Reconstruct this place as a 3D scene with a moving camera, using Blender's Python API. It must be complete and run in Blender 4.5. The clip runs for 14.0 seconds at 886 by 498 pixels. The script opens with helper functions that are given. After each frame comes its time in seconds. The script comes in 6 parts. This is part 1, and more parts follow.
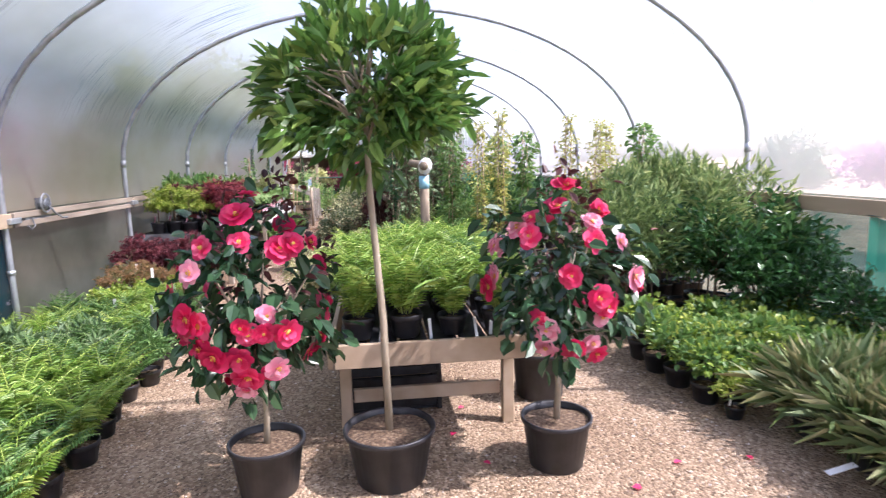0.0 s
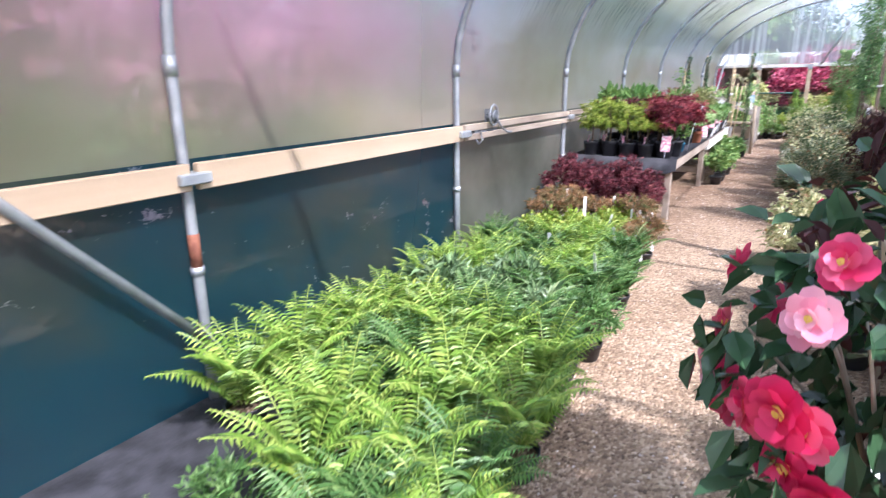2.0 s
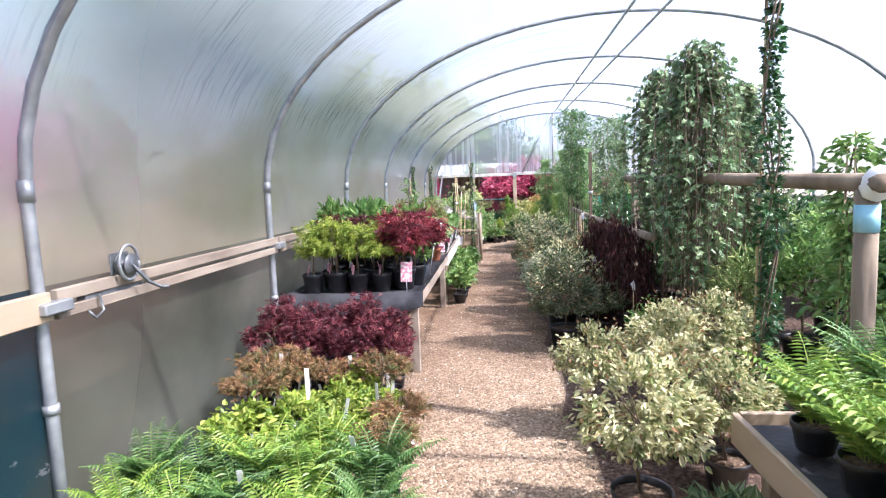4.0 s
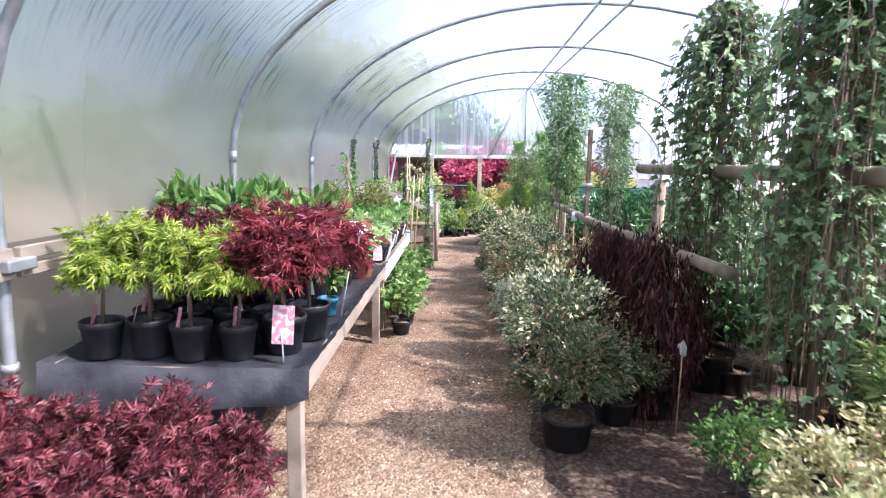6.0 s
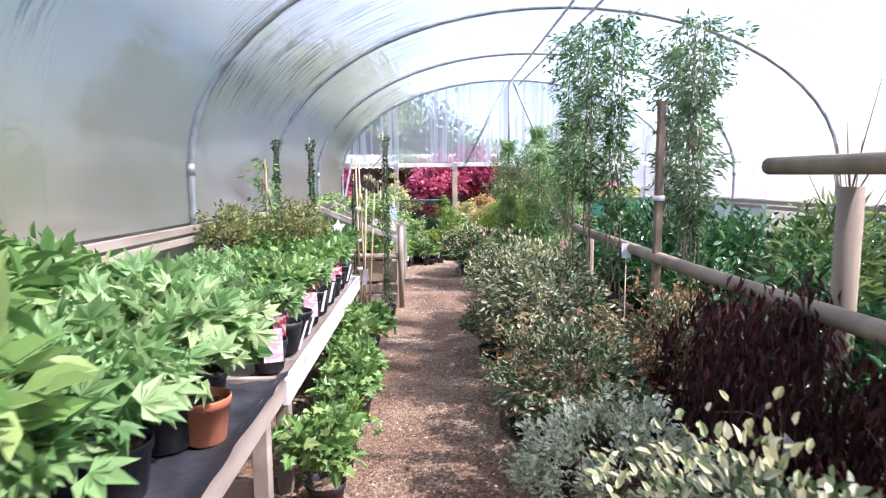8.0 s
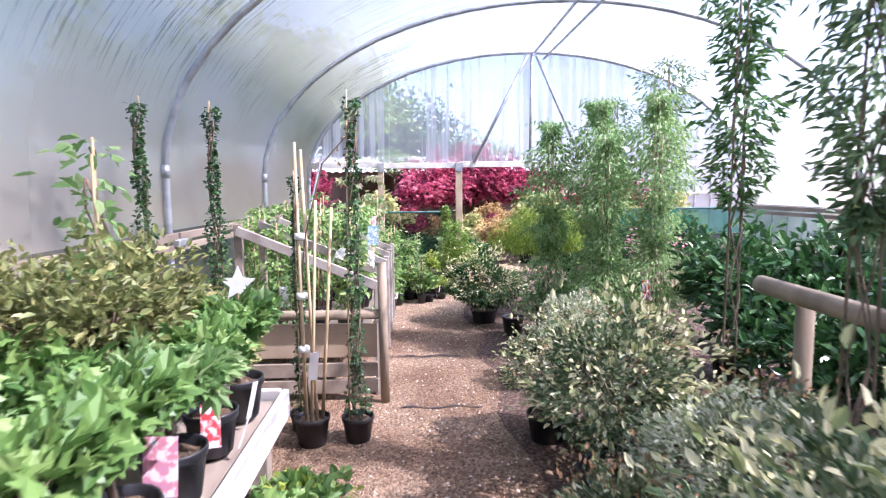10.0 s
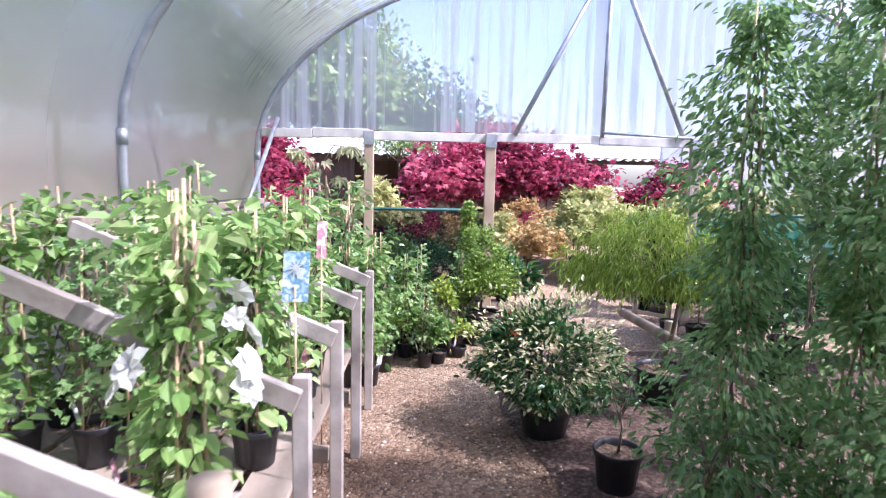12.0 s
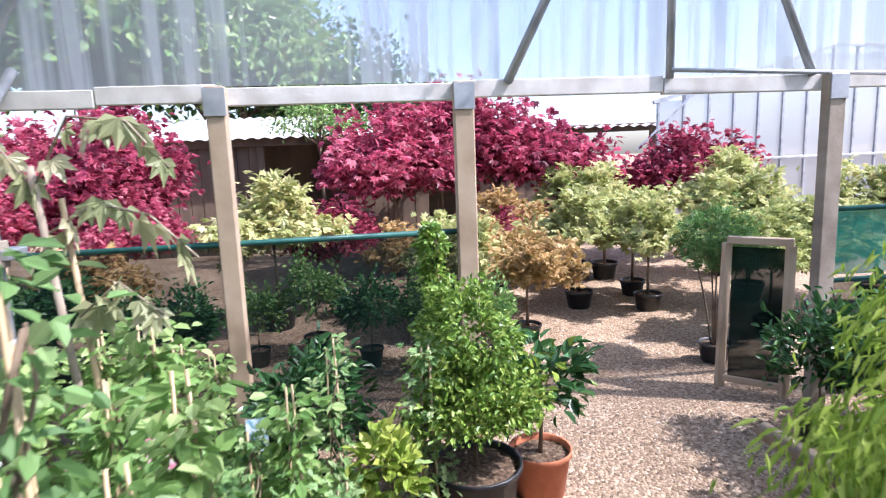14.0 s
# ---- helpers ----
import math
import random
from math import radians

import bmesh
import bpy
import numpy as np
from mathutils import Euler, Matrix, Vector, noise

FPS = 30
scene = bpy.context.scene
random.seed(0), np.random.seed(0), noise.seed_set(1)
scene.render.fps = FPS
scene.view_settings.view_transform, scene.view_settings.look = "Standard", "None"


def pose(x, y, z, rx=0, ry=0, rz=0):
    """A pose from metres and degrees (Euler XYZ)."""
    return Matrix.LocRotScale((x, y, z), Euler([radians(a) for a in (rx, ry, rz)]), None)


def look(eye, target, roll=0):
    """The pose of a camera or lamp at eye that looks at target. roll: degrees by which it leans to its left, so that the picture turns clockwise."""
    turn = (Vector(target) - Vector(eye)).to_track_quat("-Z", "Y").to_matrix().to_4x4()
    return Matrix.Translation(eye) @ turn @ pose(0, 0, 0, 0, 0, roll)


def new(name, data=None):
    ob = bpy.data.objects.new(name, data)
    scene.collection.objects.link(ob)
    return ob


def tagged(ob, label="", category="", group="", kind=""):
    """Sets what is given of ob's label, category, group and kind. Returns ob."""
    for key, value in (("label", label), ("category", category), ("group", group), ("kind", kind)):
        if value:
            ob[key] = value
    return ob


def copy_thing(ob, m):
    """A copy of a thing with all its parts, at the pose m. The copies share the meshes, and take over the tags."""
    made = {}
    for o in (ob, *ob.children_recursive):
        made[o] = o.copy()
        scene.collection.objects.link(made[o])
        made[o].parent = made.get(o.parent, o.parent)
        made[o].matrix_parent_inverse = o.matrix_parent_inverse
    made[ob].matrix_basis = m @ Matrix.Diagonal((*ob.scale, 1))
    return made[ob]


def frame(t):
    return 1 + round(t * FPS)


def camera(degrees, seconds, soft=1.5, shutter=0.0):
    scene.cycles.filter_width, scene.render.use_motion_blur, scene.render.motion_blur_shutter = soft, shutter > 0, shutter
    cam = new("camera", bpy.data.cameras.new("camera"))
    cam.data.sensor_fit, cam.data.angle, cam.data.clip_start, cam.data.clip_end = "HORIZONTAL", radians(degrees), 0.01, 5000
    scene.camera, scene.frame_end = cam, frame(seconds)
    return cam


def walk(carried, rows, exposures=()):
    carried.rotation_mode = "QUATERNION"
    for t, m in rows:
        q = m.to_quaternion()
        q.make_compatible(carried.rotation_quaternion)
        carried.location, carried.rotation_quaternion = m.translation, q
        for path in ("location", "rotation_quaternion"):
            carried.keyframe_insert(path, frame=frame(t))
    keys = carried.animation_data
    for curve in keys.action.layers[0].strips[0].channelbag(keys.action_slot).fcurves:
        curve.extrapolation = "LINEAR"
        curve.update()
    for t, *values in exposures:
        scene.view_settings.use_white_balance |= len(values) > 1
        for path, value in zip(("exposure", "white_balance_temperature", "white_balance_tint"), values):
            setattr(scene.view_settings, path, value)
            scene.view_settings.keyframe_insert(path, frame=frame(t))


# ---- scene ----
# ---- camera and walk ----
cam = camera(75.0, 14.0, soft=1.15, shutter=0.2)
PATH = [
    (0.0, look((-0.086, 2.906, 1.532), (0.149, 4.870, 1.235), -1.4)),
    (0.5, look((-0.193, 3.229, 1.526), (-0.270, 5.200, 1.193), -0.3)),
    (1.0, look((-0.452, 3.463, 1.523), (-0.997, 5.347, 1.133), 0.7)),
    (1.5, look((-0.627, 3.784, 1.495), (-1.726, 5.346, 0.900), -1.0)),
    (2.0, look((-0.893, 4.134, 1.527), (-1.880, 5.781, 0.970), -0.7)),
    (2.5, look((-1.073, 4.595, 1.607), (-1.432, 6.531, 1.258), -0.4)),
    (3.0, look((-1.264, 5.076, 1.601), (-1.480, 7.053, 1.385), -1.6)),
    (5.5, look((-1.299, 7.659, 1.516), (-1.373, 9.643, 1.275), -1.4)),
    (6.0, look((-1.314, 8.362, 1.544), (-1.352, 10.342, 1.266), 1.0)),
    (6.5, look((-1.335, 9.038, 1.547), (-1.318, 11.021, 1.288), -0.6)),
    (7.0, look((-1.278, 9.718, 1.536), (-1.335, 11.698, 1.259), -0.0)),
    (7.5, look((-1.307, 10.378, 1.517), (-1.310, 12.370, 1.343), 0.4)),
    (8.0, look((-1.316, 11.047, 1.505), (-1.257, 13.032, 1.271), -0.4)),
    (8.5, look((-1.293, 11.731, 1.529), (-1.300, 13.715, 1.271), 0.8)),
    (9.0, look((-1.325, 12.385, 1.546), (-1.271, 14.370, 1.307), 0.6)),
    (11.5, look((-1.405, 16.439, 1.361), (-1.299, 18.426, 1.159), -0.7)),
    (12.0, look((-1.321, 17.106, 1.406), (-1.265, 19.091, 1.170), 1.4)),
    (12.5, look((-1.273, 17.805, 1.445), (-1.221, 19.786, 1.175), 1.0)),
    (13.0, look((-1.248, 18.532, 1.487), (-1.203, 20.514, 1.218), 1.5)),
    (13.5, look((-1.224, 19.240, 1.495), (-1.141, 21.217, 1.202), -0.8)),
    (14.0, look((-1.196, 19.877, 1.497), (-0.962, 21.839, 1.186), -2.2)),
]
walk(cam, PATH, [(0.0, 1.32, 5950, 25), (0.5, 1.48, 5850, 23), (1.0, 1.58, 5750, 22), (2.0, 1.62, 5650, 22), (2.6, 1.78, 5700, 21), (3.2, 1.58, 5750, 21), (5.5, 1.56, 5800, 22), (6.0, 1.68, 5700, 22), (7.0, 1.80, 5700, 21), (7.5, 1.76, 5650, 23), (8.0, 1.56, 5700, 26), (9.0, 1.60, 5750, 30), (11.5, 1.52, 5550, 31), (12.5, 1.40, 5650, 29), (13.4, 1.36, 5700, 24), (14.0, 1.32, 5700, 21)])

# ---- world, sun, exposure ----
SUN_EL, SUN_AZ = 50.0, 110.0      # degrees above the horizon; degrees from +y towards +x
world = bpy.data.worlds.new("world")
scene.world = world
world.use_nodes = True
wn = world.node_tree
sky = wn.nodes.new("ShaderNodeTexSky")
sky.sky_type = 'NISHITA'
sky.sun_disc = False
sky.sun_elevation = radians(SUN_EL)
sky.sun_rotation = radians(SUN_AZ)
sky.dust_density = 2.0
sky.air_density = 1.0
wn.links.new(sky.outputs[0], wn.nodes["Background"].inputs[0])
wn.nodes["Background"].inputs[1].default_value = 0.14
sun = new("sun", bpy.data.lights.new("sun", 'SUN'))
sun.data.energy = 5.0
sun.data.angle = radians(1.0)
sun.data.color = (1.0, 0.95, 0.86)
sd = Vector((math.sin(radians(SUN_AZ)) * math.cos(radians(SUN_EL)), math.cos(radians(SUN_AZ)) * math.cos(radians(SUN_EL)), math.sin(radians(SUN_EL))))
sun.matrix_world = look(tuple(sd * 50), (0, 0, 0))


# ---- materials ----
def material(name, rough=0.8, metal=0.0):
    m = bpy.data.materials.new(name)
    m.use_nodes = True
    b = m.node_tree.nodes["Principled BSDF"]
    b.inputs["Roughness"].default_value = rough
    b.inputs["Metallic"].default_value = metal
    return m, m.node_tree, b


def node(nt, kind, **values):
    n = nt.nodes.new(kind)
    for k, v in values.items():
        n.inputs[k].default_value = v
    return n


def noise_ramp(nt, scale, stops, detail=4.0, stretch=None):
    tc = nt.nodes.new("ShaderNodeTexCoord")
    n = node(nt, "ShaderNodeTexNoise", Scale=scale, Detail=detail)
    src = tc.outputs["Object"]
    if stretch:
        mp = nt.nodes.new("ShaderNodeMapping")
        mp.inputs["Scale"].default_value = stretch
        nt.links.new(src, mp.inputs[0])
        src = mp.outputs[0]
    nt.links.new(src, n.inputs["Vector"])
    r = nt.nodes.new("ShaderNodeValToRGB")
    while len(r.color_ramp.elements) < len(stops):
        r.color_ramp.elements.new(0.5)
    for e, (p, c) in zip(r.color_ramp.elements, stops):
        e.position, e.color = p, (*c, 1)
    nt.links.new(n.outputs[0], r.inputs[0])
    return n, r


def add_bump(nt, b, height, strength, distance):
    bp = node(nt, "ShaderNodeBump", Strength=strength, Distance=distance)
    nt.links.new(height, bp.inputs["Height"])
    nt.links.new(bp.outputs[0], b.inputs["Normal"])


def mottled(name, scale, stops, rough=0.8, metal=0.0, bump=0.2, distance=0.005, stretch=None, fine=None):
    m, nt, b = material(name, rough, metal)
    n, r = noise_ramp(nt, scale, stops, stretch=stretch)
    nt.links.new(r.outputs[0], b.inputs["Base Color"])
    if bump:
        f = node(nt, "ShaderNodeTexNoise", Scale=fine or scale * 6, Detail=3.0)
        tc = nt.nodes.new("ShaderNodeTexCoord")
        nt.links.new(tc.outputs["Object"], f.inputs["Vector"])
        add_bump(nt, b, f.outputs[0], bump, distance)
    return m


def leaf_material(name, stops, rough=0.45, through_light=0.35, spread=0.25):
    """Leaves: colour differs from leaf to leaf and a little from plant to plant; part of the light passes through."""
    m, nt, b = material(name, rough)
    g = nt.nodes.new("ShaderNodeNewGeometry")
    o = nt.nodes.new("ShaderNodeObjectInfo")
    mix = nt.nodes.new("ShaderNodeMath")
    mix.operation = 'MULTIPLY_ADD'
    mix.inputs[1].default_value = spread
    nt.links.new(o.outputs["Random"], mix.inputs[0])
    sc = nt.nodes.new("ShaderNodeMath")
    sc.operation = 'MULTIPLY'
    sc.inputs[1].default_value = 1.0 - spread
    nt.links.new(g.outputs["Random Per Island"], sc.inputs[0])
    nt.links.new(sc.outputs[0], mix.inputs[2])
    r = nt.nodes.new("ShaderNodeValToRGB")
    while len(r.color_ramp.elements) < len(stops):
        r.color_ramp.elements.new(0.5)
    for e, (p, c) in zip(r.color_ramp.elements, stops):
        e.position, e.color = p, (*c, 1)
    nt.links.new(mix.outputs[0], r.inputs[0])
    nt.links.new(r.outputs[0], b.inputs["Base Color"])
    t = nt.nodes.new("ShaderNodeBsdfTranslucent")
    nt.links.new(r.outputs[0], t.inputs[0])
    ms = nt.nodes.new("ShaderNodeMixShader")
    ms.inputs[0].default_value = through_light
    nt.links.new(b.outputs[0], ms.inputs[1])
    nt.links.new(t.outputs[0], ms.inputs[2])
    nt.links.new(ms.outputs[0], nt.nodes["Material Output"].inputs[0])
    return m


def sheet_material(name, clear, diffuse_stops, scale, stretch=None, gloss=0.06, clear_lo=None, blur=0.0, band=(0.35, 0.65)):
    """Polythene: some light goes straight through, the rest is scattered; dirt and drips vary both."""
    m, nt, b = material(name, 0.3)
    n, r = noise_ramp(nt, scale, diffuse_stops, detail=5.0, stretch=stretch)
    tl = nt.nodes.new("ShaderNodeBsdfTranslucent")
    df = nt.nodes.new("ShaderNodeBsdfDiffuse")
    nt.links.new(r.outputs[0], tl.inputs[0])
    nt.links.new(r.outputs[0], df.inputs[0])
    half = nt.nodes.new("ShaderNodeMixShader")
    half.inputs[0].default_value = 0.25
    nt.links.new(tl.outputs[0], half.inputs[1])
    nt.links.new(df.outputs[0], half.inputs[2])
    tr = nt.nodes.new("ShaderNodeBsdfTransparent")
    ms = nt.nodes.new("ShaderNodeMixShader")
    mr = nt.nodes.new("ShaderNodeMapRange")
    mr.inputs["From Min"].default_value, mr.inputs["From Max"].default_value = band
    mr.inputs["To Min"].default_value, mr.inputs["To Max"].default_value = clear if clear_lo is None else clear_lo, clear
    nt.links.new(n.outputs[0], mr.inputs[0])
    nt.links.new(mr.outputs[0], ms.inputs[0])
    nt.links.new(half.outputs[0], ms.inputs[1])
    nt.links.new(tr.outputs[0], ms.inputs[2])
    if blur:
        rf = nt.nodes.new("ShaderNodeBsdfRefraction")
        rf.inputs["Color"].default_value = (0.92, 0.93, 0.92, 1)
        rf.inputs["Roughness"].default_value = 0.45
        rf.inputs["IOR"].default_value = 1.2
        mb = nt.nodes.new("ShaderNodeMixShader")
        mb.inputs[0].default_value = blur
        nt.links.new(half.outputs[0], mb.inputs[1])
        nt.links.new(rf.outputs[0], mb.inputs[2])
        nt.links.new(mb.outputs[0], ms.inputs[1])
    gl = nt.nodes.new("ShaderNodeBsdfGlossy")
    gl.inputs["Roughness"].default_value = 0.25
    mg = nt.nodes.new("ShaderNodeMixShader")
    mg.inputs[0].default_value = gloss
    nt.links.new(ms.outputs[0], mg.inputs[1])
    nt.links.new(gl.outputs[0], mg.inputs[2])
    nt.links.new(mg.outputs[0], nt.nodes["Material Output"].inputs[0])
    return m


def gravel_material():
    m, nt, b = material("gravel", 0.9)
    tc = nt.nodes.new("ShaderNodeTexCoord")
    v = node(nt, "ShaderNodeTexVoronoi", Scale=70.0)
    nt.links.new(tc.outputs["Object"], v.inputs["Vector"])
    r = nt.nodes.new("ShaderNodeValToRGB")
    stops = ((0.0, (0.10, 0.065, 0.040)), (0.3, (0.26, 0.18, 0.115)), (0.65, (0.40, 0.29, 0.19)), (1.0, (0.64, 0.52, 0.38)))
    while len(r.color_ramp.elements) < 4:
        r.color_ramp.elements.new(0.5)
    for e, (p, c) in zip(r.color_ramp.elements, stops):
        e.position, e.color = p, (*c, 1)
    nt.links.new(v.outputs["Color"], r.inputs[0])
    n, r2 = noise_ramp(nt, 1.3, ((0.35, (0.72, 0.68, 0.64)), (0.65, (1.0, 1.0, 1.0))))
    mx = nt.nodes.new("ShaderNodeMixRGB")
    mx.blend_type = 'MULTIPLY'
    mx.inputs[0].default_value = 1.0
    nt.links.new(r.outputs[0], mx.inputs[1])
    nt.links.new(r2.outputs[0], mx.inputs[2])
    # middle of the tunnel: trodden earth, with the plants' shade put into the same brown
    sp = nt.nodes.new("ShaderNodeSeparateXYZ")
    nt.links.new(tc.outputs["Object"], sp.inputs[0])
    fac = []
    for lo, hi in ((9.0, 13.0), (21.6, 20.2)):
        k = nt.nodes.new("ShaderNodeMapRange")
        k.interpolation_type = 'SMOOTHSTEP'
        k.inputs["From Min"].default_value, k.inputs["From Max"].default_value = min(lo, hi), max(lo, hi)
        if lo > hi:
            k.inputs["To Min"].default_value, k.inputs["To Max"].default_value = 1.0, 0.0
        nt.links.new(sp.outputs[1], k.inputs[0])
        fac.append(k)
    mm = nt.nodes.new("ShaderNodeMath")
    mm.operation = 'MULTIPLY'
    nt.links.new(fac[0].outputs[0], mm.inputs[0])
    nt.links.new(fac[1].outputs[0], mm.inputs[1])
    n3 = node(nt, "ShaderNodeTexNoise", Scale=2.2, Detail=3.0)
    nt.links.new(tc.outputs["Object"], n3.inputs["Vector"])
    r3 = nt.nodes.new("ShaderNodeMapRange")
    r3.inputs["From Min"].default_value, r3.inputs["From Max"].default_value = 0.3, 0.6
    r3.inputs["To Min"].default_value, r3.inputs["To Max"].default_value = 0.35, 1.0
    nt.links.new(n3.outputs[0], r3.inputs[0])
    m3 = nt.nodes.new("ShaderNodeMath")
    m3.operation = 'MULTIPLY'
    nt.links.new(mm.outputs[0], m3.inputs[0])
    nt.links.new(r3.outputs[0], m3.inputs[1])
    dirt_shade = nt.nodes.new("ShaderNodeMixRGB")
    dirt_shade.blend_type = 'MULTIPLY'
    dirt_shade.inputs[2].default_value = (0.56, 0.47, 0.42, 1)
    nt.links.new(m3.outputs[0], dirt_shade.inputs[0])
    nt.links.new(mx.outputs[0], dirt_shade.inputs[1])
    nt.links.new(dirt_shade.outputs[0], b.inputs["Base Color"])
    inv = nt.nodes.new("ShaderNodeMath")
    inv.operation = 'SUBTRACT'
    inv.inputs[0].default_value = 1.0
    nt.links.new(v.outputs["Distance"], inv.inputs[1])
    add_bump(nt, b, inv.outputs[0], 0.9, 0.012)
    return m


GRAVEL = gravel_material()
STEEL = mottled("galvanised_steel", 9, ((0.3, (0.30, 0.32, 0.34)), (0.7, (0.50, 0.52, 0.54))), 0.45, 0.55, 0.1)
DARKSTEEL = mottled("dull_grey_metal", 22, ((0.3, (0.10, 0.11, 0.12)), (0.7, (0.26, 0.27, 0.28))), 0.55, 0.6, 0.15)
RUST = mottled("rusty_steel", 30, ((0.3, (0.16, 0.05, 0.03)), (0.7, (0.30, 0.12, 0.07))), 0.8, 0.2)
PINE = mottled("fresh_pine", 4, ((0.25, (0.30, 0.215, 0.14)), (0.45, (0.41, 0.31, 0.21)), (0.75, (0.52, 0.41, 0.30))), 0.7, 0, 0.25, 0.003, (1, 0.12, 1), 60)
GREYWOOD = mottled("weathered_timber", 5, ((0.25, (0.17, 0.13, 0.10)), (0.55, (0.33, 0.27, 0.21)), (0.8, (0.45, 0.39, 0.32))), 0.85, 0, 0.4, 0.004, (1, 0.25, 1), 50)
POSTWOOD = mottled("round_timber", 6, ((0.3, (0.16, 0.12, 0.08)), (0.7, (0.34, 0.27, 0.19))), 0.85, 0, 0.4, 0.004, (1, 1, 0.15), 40)
WHITEWOOD = mottled("pale_painted_timber", 6, ((0.3, (0.50, 0.47, 0.43)), (0.6, (0.72, 0.70, 0.66))), 0.7, 0, 0.25, 0.003, None, 50)
RACKWOOD = mottled("pale_worn_timber", 7, ((0.3, (0.26, 0.22, 0.185)), (0.55, (0.40, 0.355, 0.31)), (0.75, (0.52, 0.475, 0.43))), 0.75, 0, 0.4, 0.004, None, 50)
BLACKPLASTIC = mottled("black_plastic_pot", 14, ((0.3, (0.012, 0.012, 0.014)), (0.7, (0.035, 0.035, 0.04))), 0.42, 0, 0.05)
BLACKCLOTH = mottled("black_ground_fabric", 8, ((0.3, (0.012, 0.012, 0.015)), (0.7, (0.05, 0.05, 0.06))), 0.6, 0, 0.5, 0.006)
TERRACOTTA = mottled("terracotta", 10, ((0.3, (0.42, 0.13, 0.06)), (0.7, (0.60, 0.22, 0.11))), 0.8, 0, 0.15)
BLUEPLASTIC = mottled("blue_plastic", 14, ((0.3, (0.02, 0.13, 0.22)), (0.7, (0.04, 0.22, 0.34))), 0.4, 0, 0.05)
SOIL = mottled("bark_mulch", 60, ((0.3, (0.05, 0.03, 0.02)), (0.55, (0.20, 0.13, 0.08)), (0.75, (0.42, 0.33, 0.22))), 0.95, 0, 0.9, 0.01)
BARK = mottled("brown_bark", 25, ((0.3, (0.10, 0.07, 0.045)), (0.7, (0.26, 0.19, 0.13))), 0.85, 0, 0.4, 0.004, (1, 1, 0.3))
PALEBARK = mottled("pale_bark", 25, ((0.3, (0.22, 0.18, 0.12)), (0.7, (0.40, 0.34, 0.25))), 0.8, 0, 0.3, 0.003, (1, 1, 0.3))
CANE = mottled("bamboo_cane", 20, ((0.3, (0.40, 0.28, 0.15)), (0.7, (0.60, 0.46, 0.28))), 0.5, 0, 0.1, 0.002, (1, 1, 0.2))
TAGWHITE = mottled("white_tag", 12, ((0.3, (0.74, 0.74, 0.74)), (0.7, (0.85, 0.85, 0.84))), 0.4, 0, 0)
TAGPINK = mottled("pink_tag", 34, ((0.42, (0.80, 0.76, 0.76)), (0.5, (0.70, 0.26, 0.32)), (0.62, (0.62, 0.30, 0.42))), 0.35, 0, 0)
TAGRED = mottled("red_tag", 40, ((0.45, (0.78, 0.70, 0.70)), (0.55, (0.55, 0.06, 0.07))), 0.35, 0, 0)
TEALPLASTIC = mottled("teal_plastic", 14, ((0.3, (0.03, 0.36, 0.32)), (0.7, (0.05, 0.46, 0.42))), 0.4, 0, 0.05)
LIGHTBLUE = mottled("pale_blue_tape", 14, ((0.3, (0.25, 0.55, 0.68)), (0.7, (0.40, 0.68, 0.80))), 0.4, 0, 0.05)
